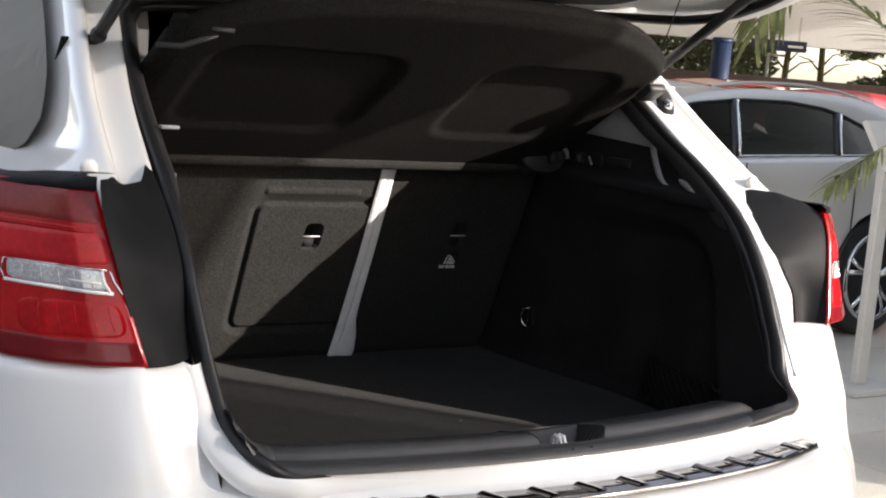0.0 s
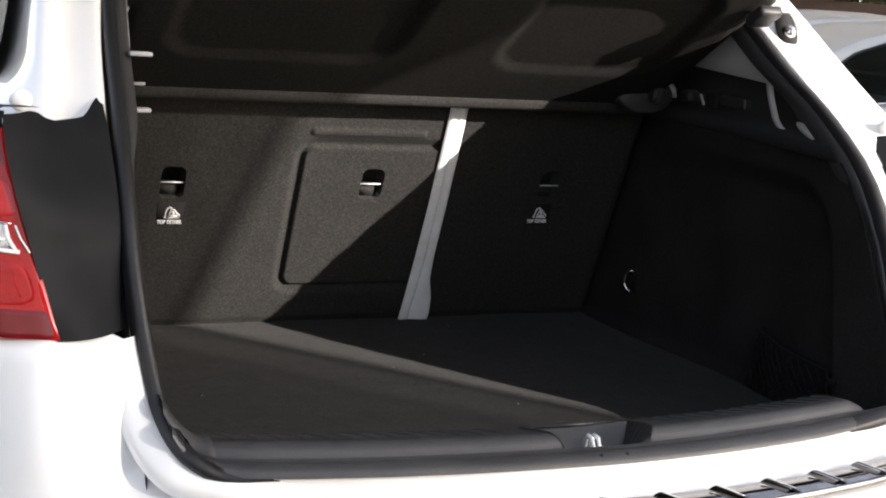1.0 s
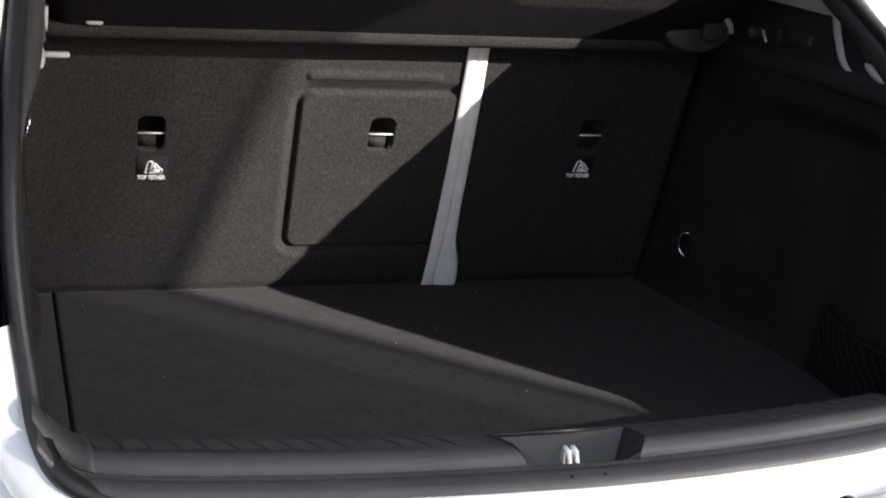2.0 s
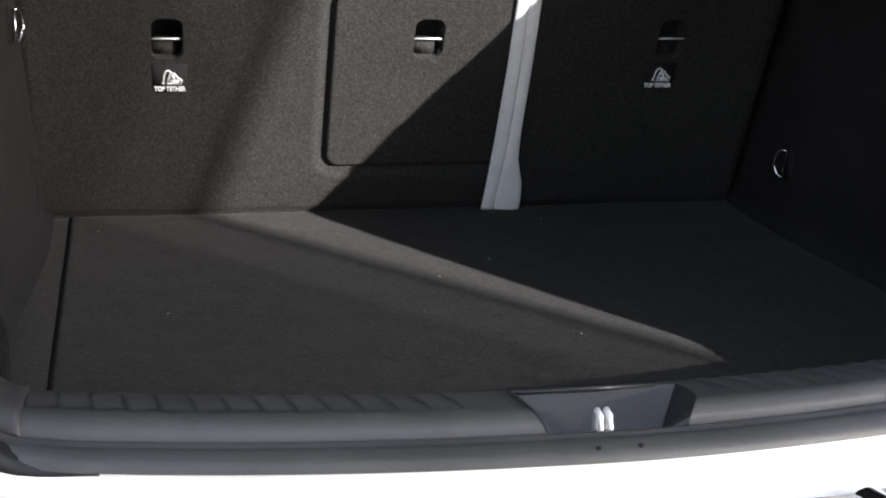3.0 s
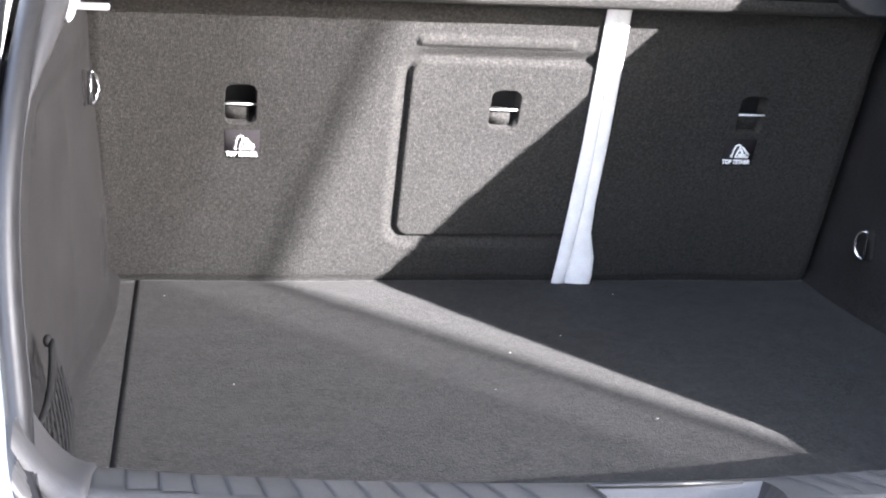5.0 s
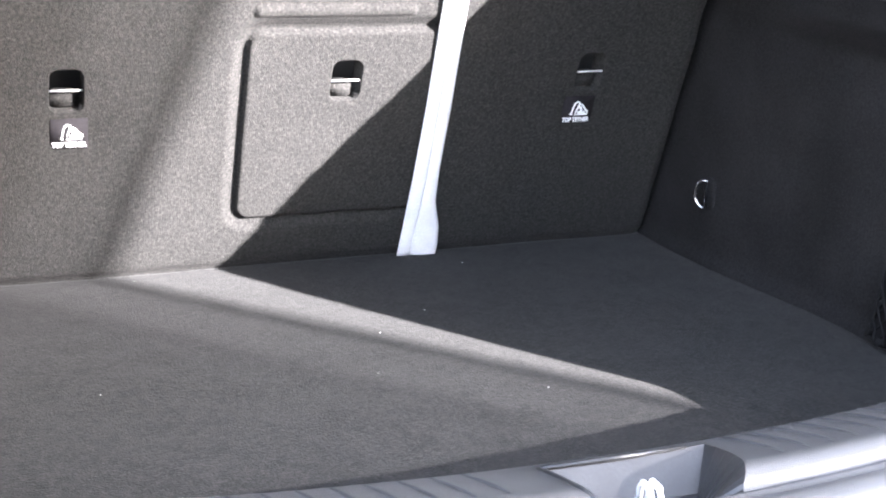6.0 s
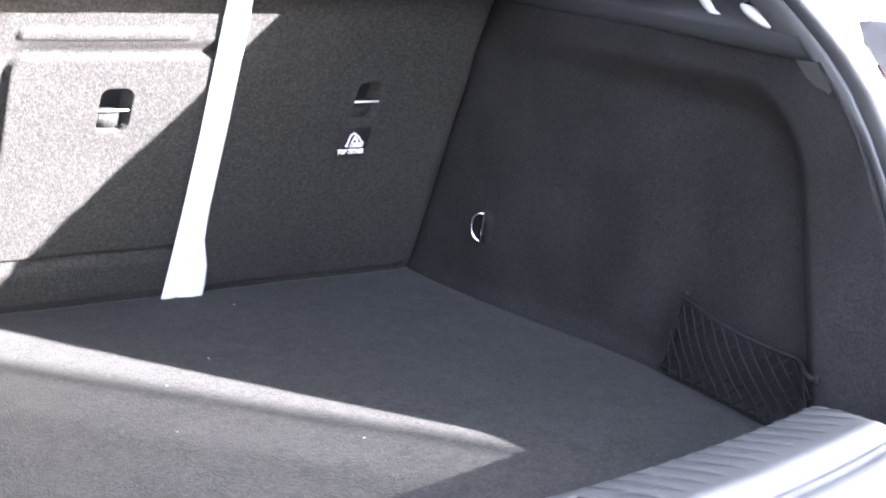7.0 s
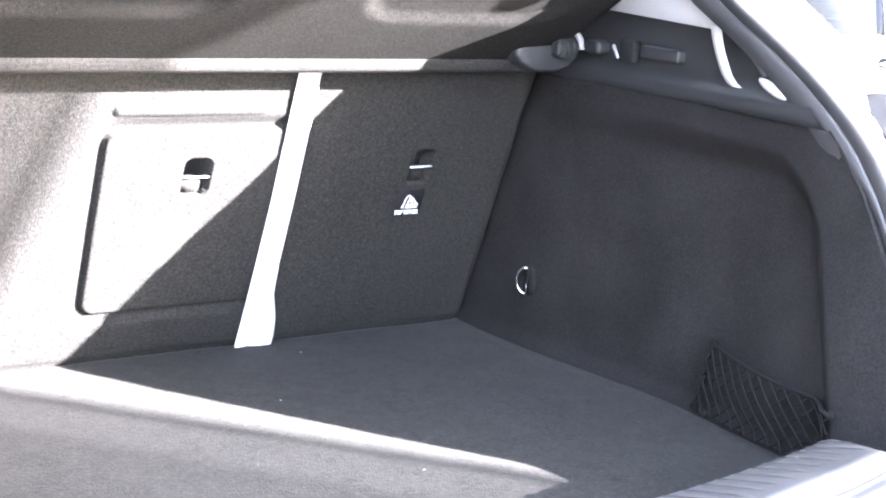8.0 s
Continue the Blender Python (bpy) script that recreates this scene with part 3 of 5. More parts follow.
def build_panel_left():
    """Black panel between the lamp and the opening, its top edge dipping below the white pillar."""
    def inner(z):
        return Vector((0.563 - OPEN_X, open_y(z) - 0.014 + 0.030 * (1 - smoothstep(0.92, 1.08, z)), z))

    def top(f):
        return lerp([(0.0, 1.168), (0.08, 1.163), (0.17, 1.151), (0.22, 1.1465), (0.30, 1.1455), (0.50, 1.1455), (0.58, 1.149), (0.66, 1.157), (0.74, 1.161), (1.0, 1.163)], f)

    rows = []
    for j in range(21):
        g = j / 20
        z = LAMP_Z0 - 0.002 + (top(0) - LAMP_Z0 + 0.002) * g
        row = [(-(0.564 - OPEN_X), open_y(z) + 0.012, z)]
        for i in range(33):
            f = i / 32
            z = LAMP_Z0 - 0.002 + (top(f) - LAMP_Z0 + 0.002) * g
            xi, yi, _ = lamp_place(-1, *lamp_face(0.0, min(z, LAMP_Z1)))
            p = inner(z).lerp(Vector((-xi + 0.004, yi + 0.002, z)), f)
            p.y -= 0.014 * smoothstep(0.3, 1.0, f) * smoothstep(0.92, 1.10, z)
            # dished towards the lamp, swelling above
            p.y -= 0.016 * math.sin(math.pi * f) * (1 - smoothstep(0.915, 1.02, z)) + 0.012 * math.sin(math.pi * f) * smoothstep(1.00, 1.05, z) * (1 - smoothstep(1.06, 1.12, z))
            if g > 0.93:
                p.y += 0.012 * (g - 0.93) / 0.07 * (1 - smoothstep(0.75, 0.90, f))
            p.y -= 0.012 * smoothstep(0.60, 0.80, f) * smoothstep(1.12, 1.145, z)
            row.append((-p.x, p.y, p.z))
        rows.append(row)
    part("lamp_panel", grid(rows, flip=True), GLOSS_BLACK, car, "satin black panel between lamp and opening")


def build_panel_right():
    """Black panel of the other side, cut off slantwise by the white jamb."""
    in_x = [(0.915, 0.630), (0.975, 0.628), (1.0, 0.612), (1.03, 0.598), (1.07, 0.587), (1.10, 0.590), (1.15, 0.600)]

    def inner(z):
        return Vector((lerp(in_x, z), open_y(z) + lerp([(0.915, 0.018), (0.975, 0.0), (1.03, -0.022), (1.07, -0.020), (1.15, -0.020)], z), z))

    rows = []
    for j in range(25):
        g = j / 24
        row = []
        for i in range(25):
            f = i / 24
            top = lerp([(0.0, 1.142), (0.25, 1.150), (0.5, 1.149), (0.8, 1.136), (1.0, 1.118)], f)
            z = LAMP_Z0 - 0.003 + (top - LAMP_Z0 + 0.003) * g
            x1, y1, _ = lamp_place(1, *lamp_face(0.0, min(LAMP_Z0 + (z - LAMP_Z0) / 0.88, LAMP_Z1 + 0.01)))
            p = inner(z).lerp(Vector((x1 + 0.003, y1 + 0.003, z)), f)
            p.y += 0.012 * math.sin(math.pi * f) * (1 - smoothstep(0.95, 1.05, z)) - 0.006 * math.sin(math.pi * f) * smoothstep(1.02, 1.08, z)
            p.y += 0.030 * smoothstep(0.90, 1.0, g) ** 2 * (1 - 0.7 * f)
            row.append(tuple(p))
        rows.append(row)
    part("lamp_panel", grid(rows), GLOSS_BLACK, car, "satin black panel between lamp and opening")
    rows = []
    for z in [0.835 + 0.330 * j / 32 for j in range(33)]:
        x0, y0 = 0.583 + OPEN_X + 0.006, open_y(z)
        a = inner(max(z, 0.915))
        a.y += 0.004 - 0.10 * max(0.0, 0.915 - z)
        rows.append([(x0, y0 + 0.006, z), (x0 + 0.004, y0 - 0.008, z), (x0 + 0.3 * (a.x - x0), y0 - 0.006 + 0.3 * (a.y - y0 + 0.006), z), (a.x - 0.002, a.y, z), (a.x + 0.012, a.y + 0.008, z)])
    part("jamb", grid(rows), PAINT, car, "white painted jamb beside the seal")


build_tail_lamp(1)
build_tail_lamp(-1)


# ---- inside of the boot ----
def seat_y(z):
    return -0.385 * (z - FLOOR_Z)


def seat_point(x, s, d=0.0):
    """Point of the seat's back: s up its slope by height, d proud towards the boot."""
    z = FLOOR_Z + s
    return (x, seat_y(z) - d * 0.933, z - d * 0.359)


def rr_dist(x, z, x0, x1, z0, z1, r):
    """Signed distance to a rounded rectangle."""
    cx, cz, hx, hz = (x0 + x1) / 2, (z0 + z1) / 2, (x1 - x0) / 2 - r, (z1 - z0) / 2 - r
    qx, qz = abs(x - cx) - hx, abs(z - cz) - hz
    return math.hypot(max(qx, 0), max(qz, 0)) + min(max(qx, qz), 0) - r


def seat_relief(x, z):
    d = rr_dist(x, z, -0.137, 0.137, 0.757, 1.035, 0.022)
    # long slope down to the joint, then a sharp step up to the hatch
    h = -0.0085 * smoothstep(0.020, 0.0, d) * smoothstep(-0.0052, -0.0008, d)
    g = rr_dist(x, z, -0.130, 0.086, 1.0550, 1.0690, 0.006)
    h += 0.0050 * (1 - smoothstep(-0.0035, 0.002, g))
    h += 0.0025 * noise3(x * 5, z * 5, 0.3) + 0.0012 * noise3(x * 14, z * 14, 2.0)
    # rolled edges at the floor and at the sides
    h -= 0.005 * (1 - smoothstep(0.0, 0.02, z - FLOOR_Z)) ** 2
    h -= 0.014 * smoothstep(0.530, 0.552, x) ** 2 + 0.004 * smoothstep(0.545, 0.560, -x) + 0.004 * smoothstep(0.516, 0.528, x) + 0.060 * smoothstep(0.5280, 0.5345, x + 0.005 * noise3(z * 9, 1.0, 4.0))
    return h


def build_seat():
    nx, nz = 400, 168
    xs = [-0.565 + 1.13 * i / nx for i in range(nx + 1)]
    ss = [-0.01 + 0.47 * j / nz for j in range(nz + 1)]
    rows = [[seat_point(x, s, seat_relief(x, FLOOR_Z + s)) for x in xs] for s in ss]
    bm = grid(rows)
    edge = [e for e in bm.edges if e.is_boundary]
    ret = bmesh.ops.extrude_edge_only(bm, edges=edge)
    vs = [v for v in ret["geom"] if isinstance(v, bmesh.types.BMVert)]
    for v in vs:
        v.co += Vector((0, 0.07, 0.027))
    ends = [e for e in bm.edges if e.is_boundary]
    bmesh.ops.contextual_create(bm, geom=ends)
    bmesh.ops.recalc_face_normals(bm, faces=bm.faces)
    seat = part("seat_back", bm, FELT, car, "grey felt back of the folding rear seat")
    # slots for the top tether anchors, cut through the felt
    cut = bmesh.new()
    for cx in (-0.362, 0.002, 0.366):
        prism([(cx + u, v) for u, v in rounded(-0.021, 0.021, 0.934 - FLOOR_Z, 0.992 - FLOOR_Z, 0.011)], lambda u, v, w: seat_point(u, v, 0.02 - w), 0.058, cut)
    cutter = link_mesh("cutter", cut, DARK)
    mod = seat.modifiers.new("slots", "BOOLEAN")
    mod.operation, mod.solver, mod.object = "DIFFERENCE", "EXACT", cutter
    deps = bpy.context.evaluated_depsgraph_get()
    done = bpy.data.meshes.new_from_object(seat.evaluated_get(deps))
    seat.modifiers.clear()
    seat.data = done
    bpy.data.objects.remove(cutter)
    for cx in (-0.362, 0.002, 0.366):
        cup = rounded(cx - 0.0215, cx + 0.0215, 0.9335 - FLOOR_Z, 0.9925 - FLOOR_Z, 0.011)
        bm = ring_band([seat_point(u, v, -0.004) for u, v in cup], [seat_point(u, v - 0.004, -0.036) for u, v in cup])
        bm.faces.new([bm.verts.new(seat_point(u, v - 0.004, -0.036)) for u, v in cup])
        slot = part("anchor_slot", bm, PLASTIC, seat, "dark anchor slot")
        part("lower_scoop", prism([(cx + u, v) for u, v in rounded(-0.0205, 0.012, 0.936 - FLOOR_Z, 0.957 - FLOOR_Z, 0.006)], lambda u, v, w: seat_point(u, v, -0.020 + w), 0.010), FELT, slot, "grey lower half of the slot")
        part("anchor_bar", tube([seat_point(cx - 0.0205, 0.9615 - FLOOR_Z, -0.004), seat_point(cx + 0.0205, 0.9615 - FLOOR_Z, -0.004)], 0.0014, 8), LIT_STEEL, slot, "bright steel anchor bar")


build_seat()


def text_mesh(name, body, size, place, mat, parent, label=""):
    """Raised lettering; place turns (u, v, w) into the world."""
    cu = bpy.data.curves.new(name, "FONT")
    cu.body, cu.size, cu.extrude, cu.align_x, cu.resolution_u = body, size, 0.0004, "CENTER", 3
    cu.offset = 0.00045
    ob = new(name, cu)
    me = bpy.data.meshes.new_from_object(ob.evaluated_get(bpy.context.evaluated_depsgraph_get()))
    bpy.data.objects.remove(ob)
    for v in me.vertices:
        v.co = Vector(place(v.co.x, v.co.y, v.co.z))
    me.materials.append(mat)
    out = new(name, me)
    out.parent = parent
    if label:
        out["label"] = label
    return out


def build_tether_label(cx):
    seat = bpy.data.objects["seat_back"]
    tag = part("tether_label", prism([(cx + u, v) for u, v in rounded(-0.024, 0.024, 0.884 - FLOOR_Z, 0.926 - FLOOR_Z, 0.002, 2)], lambda u, v, w: seat_point(u, v, w - 0.0002), 0.0020), LABEL_BLACK, seat, "dark patch printed with a child-seat sign")
    text_mesh("lettering", "TOP TETHER", 0.0092, lambda u, v, w: seat_point(cx + u * 0.80, v + 0.8870 - FLOOR_Z, 0.0021 + w), LABEL_WHITE, tag, "white lettering")

    def ink(name, line, r, closed=False):
        part(name, tube([seat_point(cx + u, v + 0.8965 - FLOOR_Z, 0.0022) for u, v in line], r, 6, closed=closed), LABEL_WHITE, tag, "white sign")
    ink("seat_sign", [(0.0160, 0.0015), (-0.0035, 0.0015), (-0.0015, 0.0085), (0.0015, 0.0180), (0.0060, 0.0165), (0.0120, 0.0095), (0.0165, 0.0060)], 0.0015, True)
    ink("cushion_sign", [(0.0005, 0.0048), (0.0125, 0.0048)], 0.0024)
    ink("cushion_sign", [(0.0030, 0.0140), (0.0062, 0.0085)], 0.0022)
    ink("tether_sign", [(0.0018, 0.0195), (-0.0020, 0.0212), (-0.0055, 0.0195), (-0.0075, 0.0140), (-0.0085, 0.0060), (-0.0105, 0.0020), (-0.0070, 0.0018)], 0.0013)


build_tether_label(-0.359)
build_tether_label(0.359)


def build_strap():
    """Two flat bands of the wrapped belt that hang over the seat's back."""
    def band(line, name, label):
        rows = []
        for s, xa, xb, d, tw in line:
            row = []
            for k in range(9):
                f = k / 8
                x = xa + (xb - xa) * f - 0.0100 + 0.004 * s / 0.455
                row.append(seat_point(x, s, 0.4 * d + 0.0015 + 0.0025 * math.sin(math.pi * f) + tw * (f - 0.5)))
            rows.append(row)
        fine = []
        for a, b in zip(rows, rows[1:]):
            for k in range(5):
                fine.append([tuple(p + (q - p) * k / 5 for p, q in zip(u, v)) for u, v in zip(a, b)])
        fine.append(rows[-1])
        thicken(part(name, grid(fine), STRAP, car, label), 0.0016, 1.0)
    band([(0.000, 0.1235, 0.1425, 0.014, 0.0), (0.05, 0.1265, 0.146, 0.009, 0.001), (0.13, 0.129, 0.149, 0.006, 0.002), (0.24, 0.130, 0.148, 0.005, 0.002), (0.34, 0.128, 0.1445, 0.006, 0.002), (0.43, 0.126, 0.142, 0.008, 0.002), (0.455, 0.126, 0.142, 0.014, 0.002)],
         "belt_strap", "silver wrapped belt band hanging over the seat")
    band([(0.001, 0.1450, 0.183, 0.016, 0.004), (0.02, 0.1430, 0.1835, 0.018, 0.004), (0.05, 0.1465, 0.1815, 0.012, 0.001), (0.09, 0.1490, 0.170, 0.006, 0.0), (0.14, 0.1500, 0.167, 0.004, 0.0), (0.24, 0.1485, 0.166, 0.004, 0.0), (0.34, 0.1450, 0.163, 0.005, 0.0), (0.43, 0.1425, 0.159, 0.007, 0.0), (0.455, 0.1425, 0.159, 0.013, 0.0)],
         "belt_strap", "silver belt band with a flared rolled lower end")


build_strap()


def wall_x(y, z, side):
    """Inner face of the boot's side trim: half width by place."""
    x = 0.541 + 0.045 * (z - FLOOR_Z)
    # recess of the side bay with its rounded rear and upper rim
    rear = -0.792 + 0.28 * (z - 0.75)
    d = rr_dist(y, z, rear, 0.60, 0.40, 1.066, 0.10)
    x += (0.040 if side > 0 else 0.022) * (1 - smoothstep(-0.046, 0.010, d)) * smoothstep(-0.10, -0.50, y)
    # soft upright swelling over the wheel housing
    x -= 0.010 * math.exp(-((y + 0.42) / 0.055) ** 2) * smoothstep(1.05, 0.95, z) * smoothstep(0.70, 0.80, z)
    x += 0.010 * smoothstep(-0.80, -0.93, y)
    # fillet into the floor
    x -= 0.014 * (1 - smoothstep(0.0, 0.030, z - FLOOR_Z)) ** 2
    x += 0.0035 * noise3(y * 4 + side, z * 4, side * 3.1) + 0.0012 * noise3(y * 13, z * 13, side * 1.7)
    # pressed slots in the felt
    if side < 0:
        x += 0.006 * (1 - smoothstep(0.0, 0.008, rr_dist(y, z, -0.136, -0.122, 0.735, 0.805, 0.006)))
        x += 0.010 * (1 - smoothstep(0.0, 0.010, rr_dist(y, z, -0.600, -0.572, 1.005, 1.035, 0.012)))
    return side * x


def build_side_trim(side):
    zl = 1.106
    ys = [0.02 - 1.02 * i / 170 for i in range(171)]
    rows = []
    for j in range(81):
        row = []
        for y in ys:
            z = FLOOR_Z - 0.002 + (zl - FLOOR_Z + 0.002) * j / 80
            row.append((wall_x(y, z, side), y, z))
        rows.append(row)
    # cut the rear edge back to the opening's slope
    rows = [[(x + OPEN_X * smoothstep(-0.5, -0.9, y), max(y, open_y(z) + 0.022), z) for x, y, z in row] for row in rows]
    part("side_trim", grid(rows, flip=side > 0), TRIM_FELT, car, "dark felt side trim of the boot")
    # plastic ledge above the felt: a narrow step, then the pillar trim leaning back
    rows = []
    for z, dx in ((zl - 0.001, 0.004), (zl + 0.003, -0.001), (zl + 0.014, -0.002), (zl + 0.022, 0.001), (zl + 0.026, 0.010), (zl + 0.045, 0.014), (zl + 0.085, 0.018), (zl + 0.12, 0.020), (zl + 0.16, 0.022)):
        row = []
        for i in range(45):
            y = -0.06 - 0.72 * i / 44
            y = max(y, open_y(z) + 0.024)
            row.append((side * (0.560 + dx - 0.012 * smoothstep(1.14, 1.26, z)) + OPEN_X * smoothstep(-0.4, -0.75, y), y, z))
        rows.append(row)
    ledge = part("shelf_ledge", grid(rows, flip=side > 0), PLASTIC, car, "black plastic ledge above the side trim")
    x = side * 0.566
    bevel(part("pocket", box(x - 0.007, x + 0.014, -0.434, -0.356, zl + 0.048, zl + 0.066), PLASTIC, ledge), 0.003)
    # solid near-black block: the slot's shade is in its colour
    slot = bevel(part("slot", box(x - 0.004, x + 0.014, -0.340, -0.306, zl + 0.038, zl + 0.070), DARK, ledge, "near-black block painting the shade of a slot in the ledge"), 0.003)
    part("slot_edge", tube([(x - side * 0.006, -0.297, zl + 0.060), (x - side * 0.006, -0.302, zl + 0.052), (x - side * 0.006, -0.309, zl + 0.043)], 0.0025, 6), GREY_PLASTIC, slot, "pale edge")
    bevel(part("hook_block", box(x - 0.016, x + 0.014, -0.274, -0.240, zl + 0.042, zl + 0.064), PLASTIC, ledge), 0.008, 3)
    # light pillar trim, a triangle that narrows downwards along the seal
    xt = 0.571 + OPEN_X if side > 0 else -0.538
    rows = []
    for j in range(17):
        f = j / 16
        row = []
        for g in (0.0, 0.04, 0.12, 0.3, 0.5, 0.75, 1.0):
            zb = 1.205 + 0.018 * g
            z = zb + (1.415 - zb) * f
            y0, y1 = max(open_y(z) + 0.034, -0.548), -0.10
            roll = 0.006 * (1 - smoothstep(0.0, 0.05, f)) + 0.008 * (1 - smoothstep(0.0, 0.10, g))
            row.append((xt - side * (0.14 * (z - 1.2) - roll), y0 + (y1 - y0) * g, z))
        rows.append(row)
    tri = part("pillar_trim", grid(rows, flip=side > 0), GREY_PLASTIC, car, "light grey plastic trim of the upper pillar")
    # pale strip that runs on down into the ledge, and the ledge's shiny end
    bm = grid([[(xt - side * (0.004 * math.sin(math.pi * k / 4) - 0.001), -0.530 + 0.020 * (k / 4 - 0.5) + 0.30 * (z - 1.15) + dy, z) for k in range(5)] for z, dy in ((1.212, 0.0), (1.195, 0.0), (1.18, -0.002), (1.165, -0.006), (1.152, -0.010), (1.142, -0.018), (1.138, -0.026))])
    part("edge_strip", bm, GREY_PLASTIC, tri, "pale edge of the pillar trim", True)
    part("edge_rib", tube([(xt - side * 0.003, -0.551, 1.206), (xt - side * 0.002, -0.573, 1.191), (xt - side * 0.001, -0.611, 1.158)], [0.003, 0.004, 0.005], 8), GREY_FOOT, tri, "slanting rib of the pillar trim")
    bm = bmesh.new()
    bmesh.ops.create_uvsphere(bm, u_segments=20, v_segments=10, radius=0.02, matrix=Matrix.Translation((xt + side * 0.001, -0.622, 1.143)) @ pose(0, 0, 0, 22, 0, 0) @ Matrix.Diagonal((0.3, 1.35, 0.34, 1)))
    part("ledge_boss", bm, GREY_PLASTIC, ledge, "shiny rounded end of the ledge")


build_side_trim(1)
build_side_trim(-1)


def build_boot_floor():
    xs = [-0.5065 + 1.106 * i / 132 for i in range(133)]
    rows = []
    for j in range(91):
        y = 0.01 - 0.955 * j / 90
        rows.append([(x, y, FLOOR_Z + 0.0014 * noise3(x * 5, y * 5, 5.0) + 0.0007 * noise3(x * 16, y * 16, 2.0) - 0.0008 * smoothstep(0.5045, 0.5065, -x)) for x in xs])
    thicken(part("boot_floor", grid(rows, flip=True), FLOOR_FELT, car, "dark grey carpeted boot floor board"), 0.02)
    for side in (-1,):
        rows = [[(side * x, 0.01 - 0.955 * j / 40, z) for x, z in ((0.5073, FLOOR_Z - 0.001), (0.5090, FLOOR_Z + 0.0002), (0.535, FLOOR_Z + 0.001), (0.60, FLOOR_Z + 0.003))] for j in range(41)]
        thicken(part("floor_edge", grid(rows, flip=side > 0), FLOOR_FELT, car, "carpeted edge beside the floor board"), 0.01)
    # bits of lint lying on the carpet
    rnd = random.Random(8)
    bm = bmesh.new()
    for k in range(12):
        x, y = rnd.uniform(-0.53, 0.5), rnd.uniform(-0.86, -0.03)
        s = rnd.uniform(0.0005, 0.0012)
        bmesh.ops.create_icosphere(bm, subdivisions=1, radius=s, matrix=Matrix.Translation((x, y, FLOOR_Z + 0.0022)) @ pose(0, 0, 0, 0, 0, rnd.uniform(0, 180)) @ Matrix.Diagonal((1.0, rnd.uniform(1, 2), 0.5, 1)))
    lint = part("lint", bm, LINT, car, "pale specks of lint on the carpet", False)
    lint["kind"] = "stuff"


build_boot_floor()


SILL = [(-0.885, FLOOR_Z - 0.01), (-0.892, 0.720), (-0.898, 0.752), (-0.904, 0.768), (-0.911, 0.7765), (-0.920, 0.7800), (-0.932, 0.7835), (-0.950, 0.7885), (-0.968, 0.7935), (-0.986, 0.7983), (-1.005, 0.8028),
        (-1.012, 0.8047), (-1.020, 0.8048), (-1.028, 0.8025), (-1.033, 0.7980), (-1.0355, 0.7935), (-1.0385, 0.7920), (-1.041, 0.7940), (-1.046, 0.7950), (-1.0495, 0.7925), (-1.053, 0.7945), (-1.062, 0.7948), (-1.071, 0.7930), (-1.077, 0.7900), (-1.079, 0.7840)]
# sides of the latch opening, along the slope and over the crown
LATCH_EDGE = [(-1.0385, -0.079, 0.043), (-1.0355, -0.081, 0.044), (-1.033, -0.083, 0.046), (-1.028, -0.086, 0.050), (-1.020, -0.089, 0.055), (-1.012, -0.091, 0.059), (-1.005, -0.091, 0.062), (-0.986, -0.090, 0.067), (-0.968, -0.089, 0.070), (-0.950, -0.088, 0.072), (-0.932, -0.088, 0.072)]
LATCH = (-0.094, 0.076)


def sill_bow(x):
    return 0.24 * (x + 0.02) ** 2


def sill_pull(x, y):
    """How far the trim is drawn in towards its ends: groove first, then the outer bead."""
    e = smoothstep(0.43, 0.54, OPEN_X - x)
    g = lerp([(-0.5, -0.008), (-0.1, 0.0), (0.0, 0.0), (0.15, 0.004), (0.40, 0.014), (0.5, 0.016)], x) + 0.012 * e
    o = lerp([(-0.5, -0.006), (-0.1, 0.0), (0.0, 0.0), (0.30, 0.008), (0.40, 0.018), (0.5, 0.034)], x) + 0.018 * e
    return lerp([(-1.079, o), (-1.037, g), (-0.96, 0.0), (-0.88, 0.0)], y)


def sill_drop(x, y):
    """The end rolls down towards the side trim, cut off slantwise."""
    r = min(1.0, max(0.0, (x + 0.40 * (-0.91 - y) - 0.438) / 0.052))
    return 0.055 * (1 - math.sqrt(1 - r * r))


def sill_rise(x):
    return 0.045 * max(0.0, (-0.508 - x) / 0.05) ** 2


